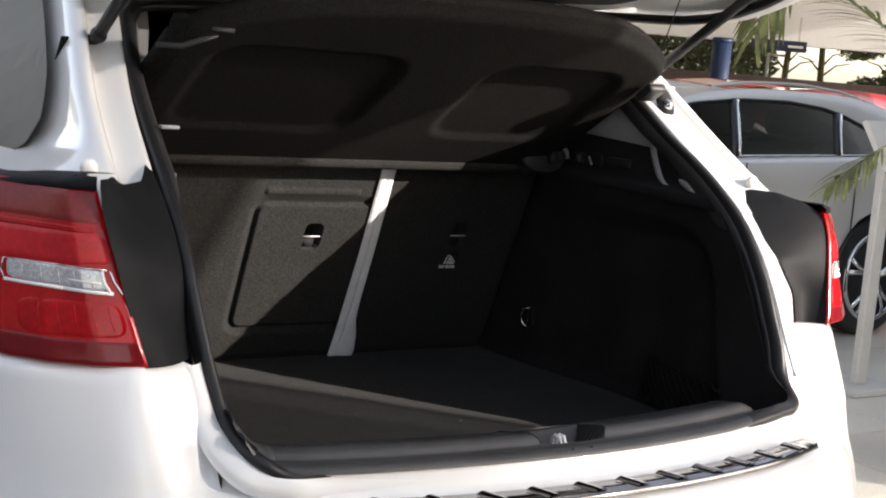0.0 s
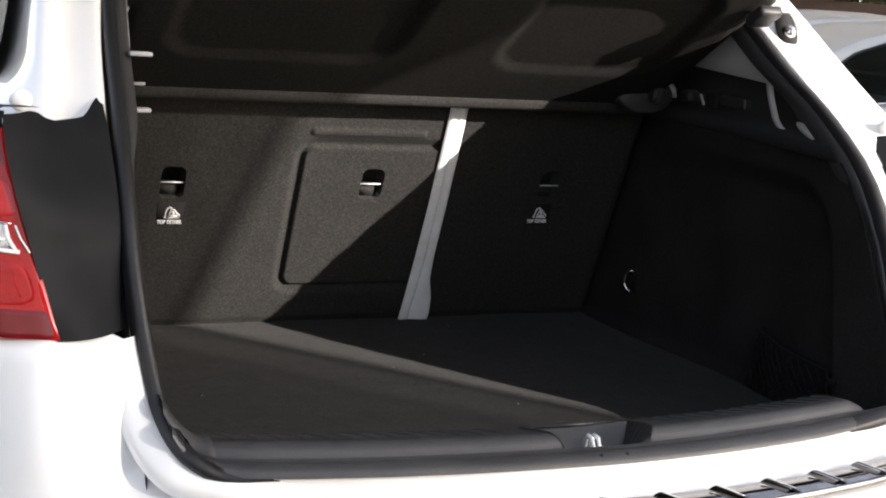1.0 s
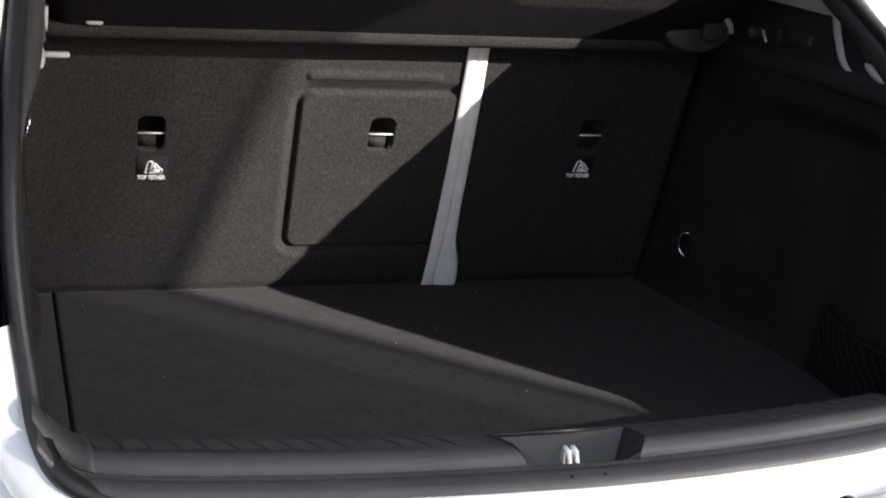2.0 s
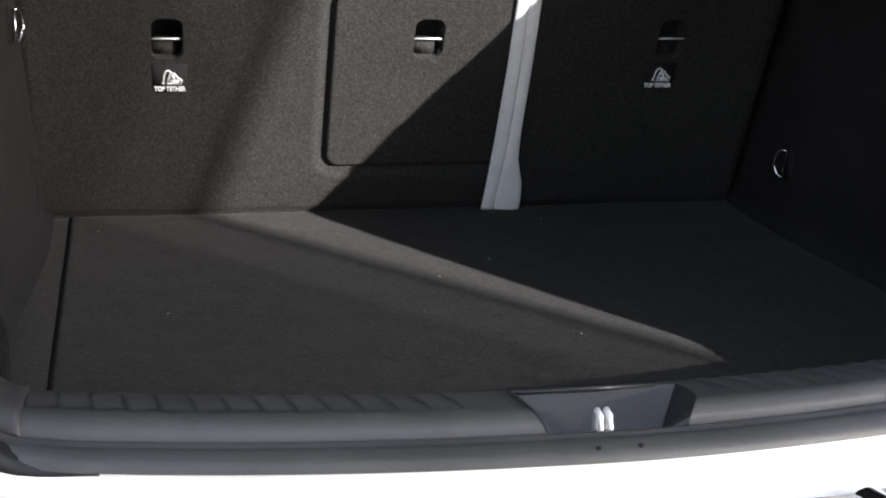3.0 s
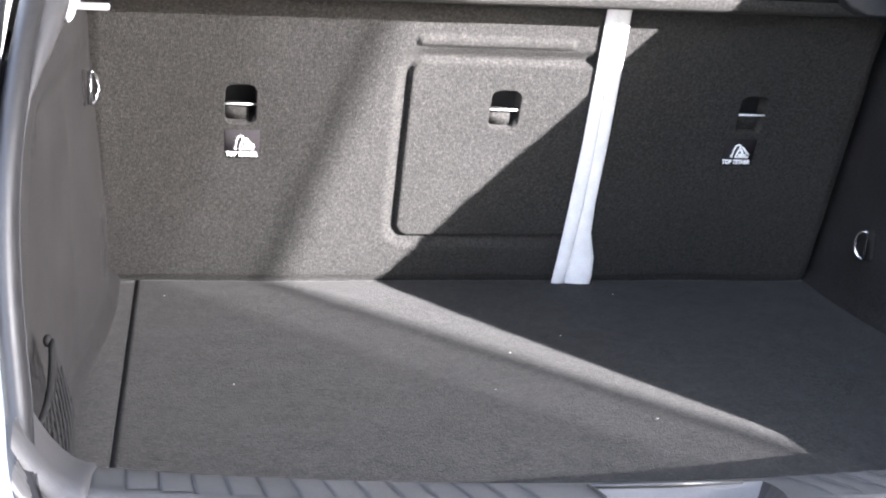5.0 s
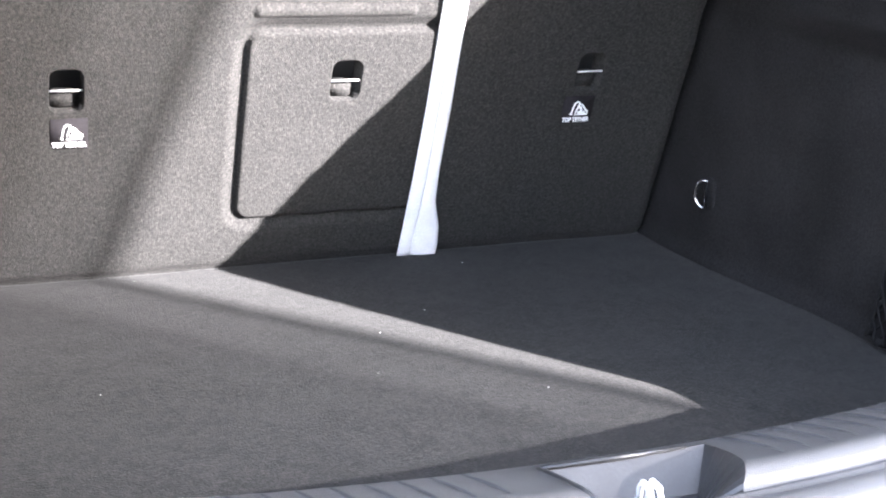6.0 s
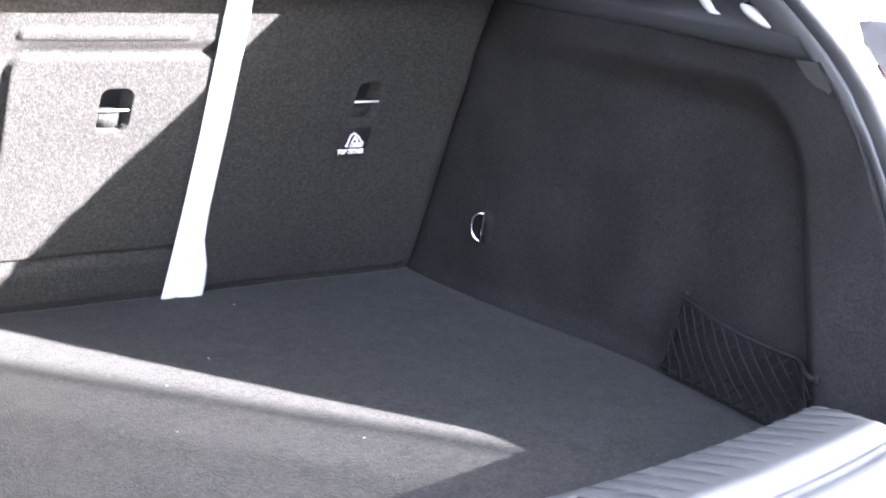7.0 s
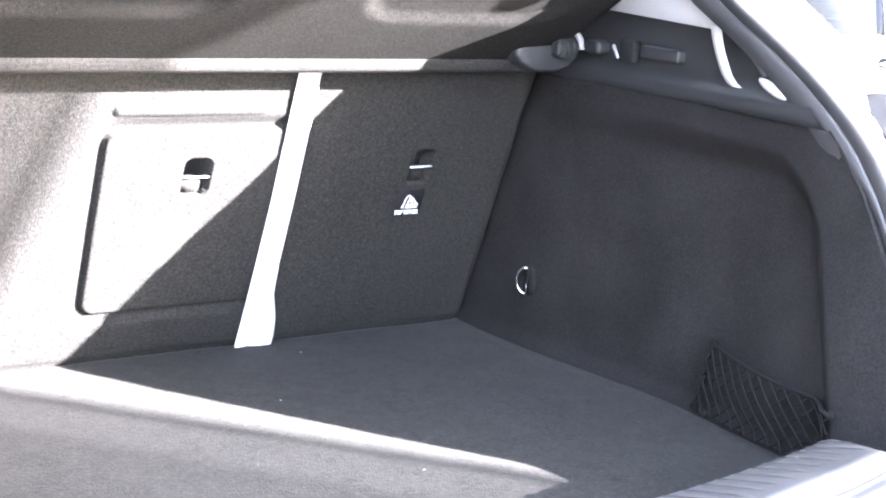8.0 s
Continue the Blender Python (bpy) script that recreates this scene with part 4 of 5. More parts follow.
def build_sill():
    xs = sorted({-0.556 + 1.046 * i / 120 for i in range(121)} | set(LATCH))
    rows = [[(x, y + sill_bow(x) + sill_pull(x, y), z + sill_rise(x) - sill_drop(x, y) * smoothstep(-1.05, -1.0, y) * (z - 0.67) / 0.136) for x in xs] for y, z in SILL]
    bm = grid(rows, flip=True)
    # opening for the latch, cut out of slope and crown
    gone = []
    for f in bm.faces:
        c = f.calc_center_median()
        if LATCH[0] < c.x < LATCH[1] and -1.0388 < c.y - sill_bow(c.x) - sill_pull(c.x, c.y) < -0.932 and c.z > 0.782:
            gone.append(f)
    bmesh.ops.delete(bm, geom=gone, context="FACES")
    height = sorted(SILL)
    edge = [[(x, y + sill_bow(x) + sill_pull(x, y), lerp(height, y)) for x in (LATCH[0], xa, xb, LATCH[1])] for y, xa, xb in LATCH_EDGE]
    for p, q in zip(edge, edge[1:]):
        for k in (0, 2):
            bm.faces.new([bm.verts.new(v) for v in (p[k], p[k + 1], q[k + 1], q[k])])
    bmesh.ops.remove_doubles(bm, verts=bm.verts, dist=0.00005)
    sill = part("sill_trim", bm, SILL_PLASTIC, car, "black plastic trim over the loading sill")
    # ribs on the inner slope
    for i in range(-18, 17):
        x = i * 0.0275
        if LATCH[0] - 0.018 < x < LATCH[1] + 0.012:
            continue
        line = [(-0.909, 0.7742, 0.0001), (-0.913, 0.7772, 0.0005), (-0.920, 0.7800, 0.0015), (-0.950, 0.7885, 0.0022), (-0.980, 0.7967, 0.0020), (-1.003, 0.8023, 0.0005)]
        rows = []
        for k, (y, z, tall) in enumerate(line):
            lean = -0.06 * (y + 0.909)
            rows.append([(x + lean + u, y + sill_bow(x) + 0.5 * v * tall * (k < 2), z + v * tall - 0.0001 - sill_drop(x + lean + u, y)) for u, v in ((-0.0128, -0.2), (-0.0122, 1.0), (-0.0095, 0.95), (0.0, 0.5), (0.0125, 0.0))])
        part("rib", grid(rows), SILL_PLASTIC, sill)
    # recess of the latch with its striker
    bm = bmesh.new()
    left, right = [(p[1][0], p[1][1], p[1][2] - 0.0002) for p in edge], [(p[2][0], p[2][1], p[2][2] - 0.0002) for p in edge]
    rim = right + left[::-1]
    low = []
    for x, y, z in rim:
        g = min(1.0, max(0.0, (y + 1.0385) / 0.1065))
        inset = 0.014 + 0.008 * g if x < 0 else 0.040 - 0.018 * g
        low.append((x + (inset if x < 0 else -inset), -1.022 + 0.062 * g, 0.770 - 0.016 * math.sin(math.pi * 0.5 * g)))
    ring_band(rim, low, bm)
    bm.faces.new([bm.verts.new(p) for p in low])
    bmesh.ops.recalc_face_normals(bm, faces=bm.faces)
    cup = part("latch_recess", bm, RECESS, sill, "shallow recess for the latch", False)
    for dx in (-0.0235, -0.0150):
        part("striker", tube([(dx - 0.004, -1.016, 0.764), (dx - 0.004, -1.015, 0.784), (dx - 0.003, -1.009, 0.792), (dx - 0.002, -0.996, 0.792), (dx, -0.989, 0.785), (dx, -0.986, 0.754)], 0.0029, 10), LIT_STEEL, cup, "bright steel striker loop")
    tl, tr = Vector(left[-1]), Vector(right[-1])
    part("recess_edge", tube([tl + Vector((0.002, -0.001, 0.0006)), tl.lerp(tr, 0.5) + Vector((0, -0.002, 0.0006)), tl.lerp(tr, 0.88) + Vector((0, -0.001, 0.0006))], [0.0022, 0.0024, 0.0012], 6), RECESS, cup)
    part("recess_edge", tube([Vector(p) + Vector((0.0005, 0, 0.0004)) for p in left[::-1]], [0.0020] * 6 + [0.0014] * 5, 6), RECESS, cup)


build_sill()


def build_trim_foot():
    """Smooth foot of the side trim that overlaps the sill's end."""
    rows = []
    for y, z in ((-0.890, 0.745), (-0.902, 0.772), (-0.914, 0.7805), (-0.935, 0.7865), (-0.965, 0.7955), (-0.995, 0.8035), (-1.012, 0.8075), (-1.022, 0.8075), (-1.030, 0.8045), (-1.036, 0.7975), (-1.038, 0.7930)):
        rows.append([(x, y + sill_bow(x) + sill_pull(x, y), z + 0.0015 + sill_rise(x) - 0.004 * (k == 0)) for k, x in enumerate((-0.503, -0.505, -0.512, -0.522, -0.532, -0.542, -0.552, -0.560))])
    part("trim_foot", grid(rows, flip=True), GREY_FOOT, car, "smooth grey foot of the side trim")


build_trim_foot()


def build_screws():
    for x in (-0.048, -0.012):
        bm = tube([(x, -1.070, 0.790), (x, -1.070, 0.7943)], 0.0024, 10)
        part("screw", bm, DARK, bpy.data.objects["sill_trim"], "small dark screw")


build_screws()


def build_tie_ring(x, y, z, side, name="tie_ring"):
    pad = part("ring_plate", prism(rounded(-0.014, 0.014, -0.024, 0.024, 0.013), lambda u, v, w: (x + side * (0.004 - w), y + u, z + v), 0.007), TRIM_FELT, car, "black plate of the tie-down ring")
    pts = []
    for k in range(13):
        a = radians(-100 + 200 * k / 12)
        pts.append((x - side * (0.009 + 0.008 * math.cos(a)), y + 0.013 * math.cos(a), z + 0.021 * math.sin(a)))
    part(name, tube(pts, 0.0028, 8, closed=True), STEEL, pad, "bright steel tie-down ring")


build_tie_ring(wall_x(-0.162, 0.785, 1), -0.162, 0.785, 1)
build_tie_ring(wall_x(-0.205, 0.997, -1), -0.205, 0.997, -1)


def build_net(side):
    """Elastic pocket net stretched over the side trim, low down by the sill."""
    y0, length, zt, sag = (-0.545, 0.255, 0.788, 0.004) if side > 0 else (-0.668, 0.22, 0.826, 0.02)

    def at(u, v, off=0.010):
        # u along the net from the front hook to the rear, v downwards
        y = y0 - length * u + 0.020 * v * (1 - u)
        top = zt - 0.014 * u - sag * math.sin(math.pi * u)
        z = top + (FLOOR_Z + 0.010 - top) * v
        belly = 0.022 * math.sin(math.pi * min(1, u + 0.12)) * math.sin(math.pi * (0.35 + 0.5 * v))
        if side < 0:
            return (-0.571 + off + 0.4 * belly + 0.016 * smoothstep(0.0, 0.7, v) * (1 - 0.6 * u), y + 0.015 * math.sin(math.pi * v) * (1 - u), z + 0.003 * math.sin(5 * 2 * math.pi * v))
        return (wall_x(y, z, side) + OPEN_X * smoothstep(-0.5, -0.9, y) - off - belly, y, z)
    net = part("net_pocket", tube([at(k / 14, 0) for k in range(15)], 0.0034, 6), CORD, car, "black elastic net pocket on the side trim")
    for i in range(-6, 15):
        for sgn in (1, -1):
            pts = []
            for k in range(9):
                v = k / 8
                u = (i + sgn * v * 4.0 + (4 if sgn < 0 else 0)) / 12
                if -0.001 <= u <= 1.001:
                    pts.append(at(u, v, 0.010 + 0.0015 * sgn))
            if len(pts) > 1:
                part("cord", tube(pts, 0.0014, 5), CORD, net)
    part("hem", tube([at(0.0, k / 8) for k in range(9)], 0.0026, 6), CORD, net)
    part("hem", tube([at(k / 12, 1.0, 0.006) for k in range(13)], 0.0024, 6), CORD, net)
    for u, v in ((0, 0), (0, 0.55), (0.10, 1.0), (1.0, 0.0)):
        p = at(u, v, 0.006)
        bm = bmesh.new()
        bmesh.ops.create_uvsphere(bm, u_segments=10, v_segments=6, radius=0.0065, matrix=Matrix.Translation(p) @ Matrix.Diagonal((0.7, 1, 1, 1)))
        part("net_hook", bm, CORD, net, "round plastic hook")


build_net(1)
build_net(-1)


# ---- parcel shelf, raised on its cords ----
SHELF_TILT = radians(32)
SHELF_Y, SHELF_Z = -0.235, 1.135


def shelf_point(x, s, d=0.0):
    """s from the front bar up the tilted panel, d below its underside."""
    return (x, SHELF_Y - s * math.cos(SHELF_TILT) - d * math.sin(SHELF_TILT), SHELF_Z + s * math.sin(SHELF_TILT) - d * math.cos(SHELF_TILT))


shelf = thing("parcel_shelf", "dark felt parcel shelf raised on cords behind the seat", "parcel shelf")


def build_shelf():
    nx, ns = 150, 90
    rows = []
    for j in range(ns + 1):
        f = j / ns
        row = []
        for i in range(nx + 1):
            x = -0.523 + 1.028 * i / nx
            w = abs(x) / (0.523 if x < 0 else 0.505)
            end = 0.565 - 0.12 * w ** 4 - 0.03 * w ** 2
            s = end * f
            d = 0.0
            for x0, x1 in ((-0.44, -0.07), (0.105, 0.42)):
                q = rr_dist(x, s, x0, x1, 0.115, 0.40, 0.065)
                d -= (0.007 + 0.025 * (s - 0.115)) * smoothstep(0.010, -0.018, q)
            d -= 0.016 * smoothstep(0.92, 1.0, f) ** 2 + 0.012 * smoothstep(0.92, 1.0, w) ** 2
            row.append(shelf_point(x, s, d))
        rows.append(row)
    panel = part("panel", grid(rows), SHELF_FELT, shelf, "dark felt underside with two shallow recesses")
    thicken(panel, 0.024, -1.0)
    prof = [(-0.018, -0.004), (-0.020, 0.008), (-0.014, 0.018), (0.0, 0.021), (0.012, 0.017), (0.018, 0.006), (0.016, -0.008), (0.004, -0.014), (-0.010, -0.012)]
    bm = bmesh.new()
    rings = [[bm.verts.new((x, SHELF_Y + 0.012 - u, SHELF_Z + v - 0.002)) for u, v in prof] for x in [-0.53 + 1.02 * i / 40 for i in range(41)]]
    for a, b in zip(rings, rings[1:]):
        for k in range(len(prof)):
            bm.faces.new((a[k], a[(k + 1) % len(prof)], b[(k + 1) % len(prof)], b[k]))
    bm.faces.new(rings[0])
    bm.faces.new(rings[-1][::-1])
    bmesh.ops.recalc_face_normals(bm, faces=bm.faces)
    part("front_bar", bm, FELT, shelf, "rounded felt-covered front edge")
    # pale hook tips beside the shelf
    for at, wide in (((-0.515, -0.589, 1.215), 0.022), ((-0.515, -0.583, 1.14), 0.026)):
        x, y, z = at
        bevel(part("hook_tip", box(x - wide, x + wide * 0.4, y - 0.006, y + 0.010, z - 0.003, z + 0.003), GREY_PLASTIC, shelf, "pale hook tip"), 0.002)
    # covers of the two pivots at the ends of the front bar
    arc = [(-0.150, 1.172), (-0.170, 1.178), (-0.195, 1.181), (-0.220, 1.180), (-0.245, 1.175), (-0.265, 1.168), (-0.280, 1.158), (-0.288, 1.146), (-0.290, 1.134)]
    knuckle = part("pivot_cover", prism(arc + [(-0.270, 1.122), (-0.170, 1.122)], lambda u, v, w: (-0.521 - w, u, v), 0.050), PLASTIC, shelf, "black rounded cover of the shelf pivot")
    bevel(knuckle, 0.005, 2)
    part("cover_rim", tube([(-0.521, u, v) for u, v in arc], [0.003, 0.0045, 0.0045, 0.0045, 0.0045, 0.0045, 0.004, 0.003, 0.002], 8), GREY_PLASTIC, knuckle, "pale rim")
    bevel(part("stop_block", box(-0.467, -0.443, -0.252, -0.236, 1.140, 1.156), GREY_PLASTIC, shelf, "pale stop block"), 0.003)
    outline = [(0.405, 1.149), (0.412, 1.165), (0.424, 1.182), (0.440, 1.193), (0.456, 1.1965), (0.472, 1.195), (0.487, 1.189), (0.500, 1.180), (0.508, 1.170), (0.510, 1.158), (0.505, 1.146), (0.492, 1.134), (0.470, 1.126), (0.436, 1.126), (0.415, 1.136)]
    knuckle = part("pivot_cover", prism(outline, lambda u, v, w: (u, -0.286 + w + 0.30 * max(0.0, 0.46 - u), v), 0.060), PLASTIC, shelf, "black rounded cover of the shelf pivot")
    bevel(knuckle, 0.006, 3)
    part("cover_rim", tube([(x, -0.286, z) for x, z in outline[4:10]] + [(0.5075, -0.286, 1.160)], [0.002, 0.0035, 0.0045, 0.005, 0.005, 0.005, 0.004], 8), GREY_PLASTIC, knuckle, "pale rim")
    grip = bevel(part("grip", prism(rounded(0.457, 0.488, 1.146, 1.174, 0.010), lambda u, v, w: (u, -0.300 + w, v), 0.016), PLASTIC, knuckle, "ribbed black grip"), 0.003)
    for x in (0.461, 0.473, 0.483):
        part("grip_rib", tube([(x, -0.301, 1.170), (x + 0.002, -0.302, 1.160), (x, -0.300, 1.150)], 0.0018, 6), GREY_FOOT, grip)
    for z in (1.163, 1.155):
        bevel(part("stop_block", box(0.358 + 3 * (z - 1.155), 0.402 - (1.163 - z), -0.252, -0.236, z - 0.0025, z + 0.0025), GREY_PLASTIC, shelf, "pale stop block"), 0.0015)
    part("side_hook", tube([shelf_point(-0.548, 0.405, 0.010), shelf_point(-0.510, 0.412, 0.014), shelf_point(-0.485, 0.435, 0.014), shelf_point(-0.462, 0.445, 0.010)], [0.004, 0.005, 0.005, 0.003], 8), GREY_FOOT, shelf, "grey hook at the shelf's side")
    part("side_hook", tube([shelf_point(-0.478, 0.462, 0.010), shelf_point(-0.442, 0.462, 0.010)], 0.004, 8), GREY_FOOT, shelf, "grey hook at the shelf's side")
    # clip and cord that hold the raised shelf
    q = Vector(shelf_point(0.492, 0.365, 0.012))
    bm = box(-0.022, 0.022, -0.024, 0.024, -0.009, 0.009)
    bmesh.ops.transform(bm, matrix=Matrix.Translation(q) @ pose(0, 0, 0, -32, 0, 0), verts=bm.verts)
    clip = bevel(part("cord_clip", bm, PLASTIC, shelf, "plastic clip at the shelf's side"), 0.006)
    bm = box(-0.012, 0.022, -0.006, 0.006, -0.004, 0.004)
    bmesh.ops.transform(bm, matrix=Matrix.Translation(q + Vector((0.035, 0, 0.012))), verts=bm.verts)
    bevel(part("clip_tongue", bm, GREY_PLASTIC, clip, "grey tongue of the clip"), 0.002)
    part("cord", tube([q + Vector((0, 0, 0.012)), q + Vector((-0.005, -0.03, 0.10)), q + Vector((-0.02, -0.20, 0.50))], 0.0014, 6), RUBBER, shelf, "thin black cord")


build_shelf()


# ---- open tailgate above, and the closed front of the cabin ----
def build_tailgate():
    hinge_y, hinge_z = -0.16, 1.525

    def at(x, s, d=0.0):
        return (x + OPEN_X, hinge_y - s, hinge_z + 0.9 * max(0.0, s - 0.35) ** 2 - d)
    rows = []
    for j in range(25):
        s = 1.12 * j / 24
        w = 0.56 + 0.12 * smoothstep(0.0, 0.5, s) + 0.05 * smoothstep(0.5, 0.9, s)
        rows.append([at(w * u, s, -0.02 + 0.055 * abs(u) ** 4) for u in [-1 + 2 * i / 30 for i in range(31)]])
    gate = part("tailgate", grid(rows), PAINT, car, "white tailgate standing open overhead")
    thicken(gate, 0.03, 1.0)
    for s0, s1, wd, mat, nm, lab in ((0.10, 0.46, 0.40, DARK, "rear_window", "dark rear window"), (0.56, 1.02, 0.50, PLASTIC, "gate_trim", "black inner trim")):
        rows = [[at(wd * u, s0 + (s1 - s0) * j / 8, 0.006 + 0.03 * abs(u) ** 4) for u in [-1 + 2 * i / 16 for i in range(17)]] for j in range(9)]
        thicken(part(nm, grid(rows), mat, gate, lab), 0.012, 1.0)
    for side in (-1, 1):
        pts = [at(0.0, 0.045, 0.050), at(side * 0.25, 0.047, 0.050), at(side * 0.43, 0.055, 0.052), at(side * 0.500, 0.085, 0.056), at(side * 0.535, 0.14, 0.060)]
        pts += [at(side * (0.54 + 0.09 * smoothstep(0.14, 0.6, s)), s, 0.062) for s in [0.20 + 0.06 * k for k in range(15)]]
        part("gate_seal", tube(pts, 0.010, 8), RUBBER, gate, "black seal of the tailgate")


build_tailgate()


def build_cabin():
    # roof with its rear header, headlining, and near-black boxes standing in for the unlit cabin
    rows = []
    for y, z, w in ((-0.20, 1.468, 0.50), (-0.16, 1.505, 0.53), (0.10, 1.53, 0.56), (1.0, 1.54, 0.57), (2.4, 1.50, 0.56)):
        rows.append([(w * u, y + 0.03 * (1 - abs(u)), z - 0.045 * abs(u) ** 3) for u in [-1 + 2 * i / 24 for i in range(25)]])
    thicken(part("roof", grid(rows), PAINT, car, "white painted roof"), 0.02)
    rows = [[(x, open_y(z) + dy, z) for x in [-0.5 + i / 20 for i in range(21)]] for z, dy in ((1.430, 0.0), (1.445, -0.02), (1.468, -0.01))]
    thicken(part("roof_header", grid(rows), PAINT, car), 0.01)
    bm = box(-0.60, 0.60, -0.10, 2.3, 1.40, 1.43)
    part("headlining", bm, GREY_PLASTIC, car, "pale grey headlining", False)
    part("cabin_end", box(-0.60, 0.60, 1.2, 1.25, 0.5, 1.42), DARK, car, "near-black panel standing in for the unlit cabin", False)
    for side in (-1, 1):
        # near-black sheets behind trim and floor, their colour in place of shade
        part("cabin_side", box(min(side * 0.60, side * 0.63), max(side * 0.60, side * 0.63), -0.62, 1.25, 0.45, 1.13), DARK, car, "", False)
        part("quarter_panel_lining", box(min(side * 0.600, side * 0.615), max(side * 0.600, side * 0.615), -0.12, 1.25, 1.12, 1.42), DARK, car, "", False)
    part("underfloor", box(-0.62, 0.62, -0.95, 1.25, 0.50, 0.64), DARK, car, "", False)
    # wheels, mostly hidden below the bodywork
    for side in (-1, 1):
        for y in (-0.05, 2.15):
            bm = tube([(side * 0.70, y, 0.34), (side * 0.89, y, 0.34)], 0.34, 28)
            wheel = bevel(part("wheel", bm, RUBBER, car, "black tyre on an alloy wheel"), 0.03, 2)
            part("rim", tube([(side * 0.885, y, 0.34), (side * 0.896, y, 0.34)], 0.22, 24), STEEL, wheel, "alloy rim")


build_cabin()


# ---- the forecourt ----
TILE = material("floor_tile", (0.56, 0.53, 0.46), 0.35, grain=0.06, grain_size=60, blotch=0.10, blotch_size=1.5, per_piece=0.06)
GROUT = material("grout", (0.14, 0.135, 0.125), 0.9, grain=0.2, grain_size=80, blotch=0.15, blotch_size=2)
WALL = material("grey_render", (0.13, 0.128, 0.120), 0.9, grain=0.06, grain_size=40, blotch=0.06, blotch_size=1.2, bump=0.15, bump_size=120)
BOUNCE_WALL = material("pale_bounce", (0.31, 0.31, 0.305), 0.9, grain=0.05, grain_size=40, blotch=0.06, blotch_size=1.2, bump=0.15, bump_size=120)
CEILING_PAINT = material("ceiling_white", (0.74, 0.73, 0.70), 0.9, grain=0.03, grain_size=30, blotch=0.05, blotch_size=0.8)
BROWN = material("brown_parapet", (0.045, 0.028, 0.022), 0.7, grain=0.2, grain_size=20, blotch=0.2, blotch_size=2)
BLUE = material("blue_column", (0.008, 0.022, 0.065), 0.5, grain=0.1, grain_size=30, blotch=0.1, blotch_size=3)
SIGN_DARK = material("sign_dark", (0.01, 0.012, 0.03), 0.4, grain=0.1, grain_size=20)
SILVER = material("silver_paint", (0.47, 0.465, 0.44), 0.40, 0.2, coat=0.35, grain=0.03, grain_size=900, blotch=0.02, blotch_size=2)
RED_PAINT = material("red_paint", (0.35, 0.012, 0.015), 0.3, coat=1.0, blotch=0.04, blotch_size=2)
LEAF = material("palm_leaf", (0.13, 0.145, 0.055), 0.5, grain=0.2, grain_size=40, blotch=0.3, blotch_size=6, per_piece=0.2)
STEM = material("palm_stem", (0.14, 0.12, 0.06), 0.7, grain=0.2, grain_size=60)
BUSH = material("bush_leaf", (0.20, 0.22, 0.13), 0.7, grain=0.3, grain_size=8, blotch=0.4, blotch_size=1.2)


def translucent(m, share):
    """Lets part of the light through a thin leaf."""
    n, l = m.node_tree.nodes, m.node_tree.links
    tr, mix = n.new("ShaderNodeBsdfTranslucent"), n.new("ShaderNodeMixShader")
    mix.inputs[0].default_value = share
    l.new(n["Principled BSDF"].inputs["Base Color"].links[0].from_socket, tr.inputs["Color"])
    l.new(n["Principled BSDF"].outputs[0], mix.inputs[1])
    l.new(tr.outputs[0], mix.inputs[2])
    l.new(mix.outputs[0], n["Material Output"].inputs["Surface"])


translucent(BUSH, 0.5)
translucent(LEAF, 0.3)
POST_PAINT = material("post_paint", (0.52, 0.51, 0.48), 0.45, grain=0.04, grain_size=60, blotch=0.06, blotch_size=5)


def structure(name, bm, mat, label, smooth=False):
    return tagged(link_mesh(name, bm, mat, None, "", smooth), label, name.split("_")[0], kind="structure")


# left dark and untiled where unseen, to keep bounce light out of the boot
ground = structure("ground", box(-60, 60, -40, 60, -0.3, -0.004), GROUT, "dark grey ground round and under the pale tiles, untiled where unseen to limit bounce light")


def build_tiles():
    size, gap = 0.60, 0.006
    bm = box(-size / 2 + gap / 2, size / 2 - gap / 2, -size / 2 + gap / 2, size / 2 - gap / 2, -0.01, 0.0)
    me = bpy.data.meshes.new("tile")
    bm.to_mesh(me)
    bm.free()
    me.materials.append(TILE)
    count = 0
    far = bmesh.new()
    for i in range(2, 20):
        for j in range(-8, 20):
            x, y = i * size, j * size
            if 1.0 < x < 9.2 and -1.5 < y < 9.0 and count < 300 and abs(x - y - 2.2) < 4.2:
                ob = new("tile", me)
                ob.location = (x, y, 0)
                ob.parent = ground
                count += 1
            else:
                box(x - size / 2 + gap / 2, x + size / 2 - gap / 2, y - size / 2 + gap / 2, y + size / 2 - gap / 2, -0.01, 0.0, far)
    rest = part("far_tiles", far, TILE, ground, "", False)
    rest["kind"] = "stuff"


# unseen wall, added to cut low sky and brighten the car's left flank
structure("wall_west", box(-6.7, -6.5, -14, 16, 0, 3.6), BOUNCE_WALL, "unseen pale wall added to block low sky and bounce light")


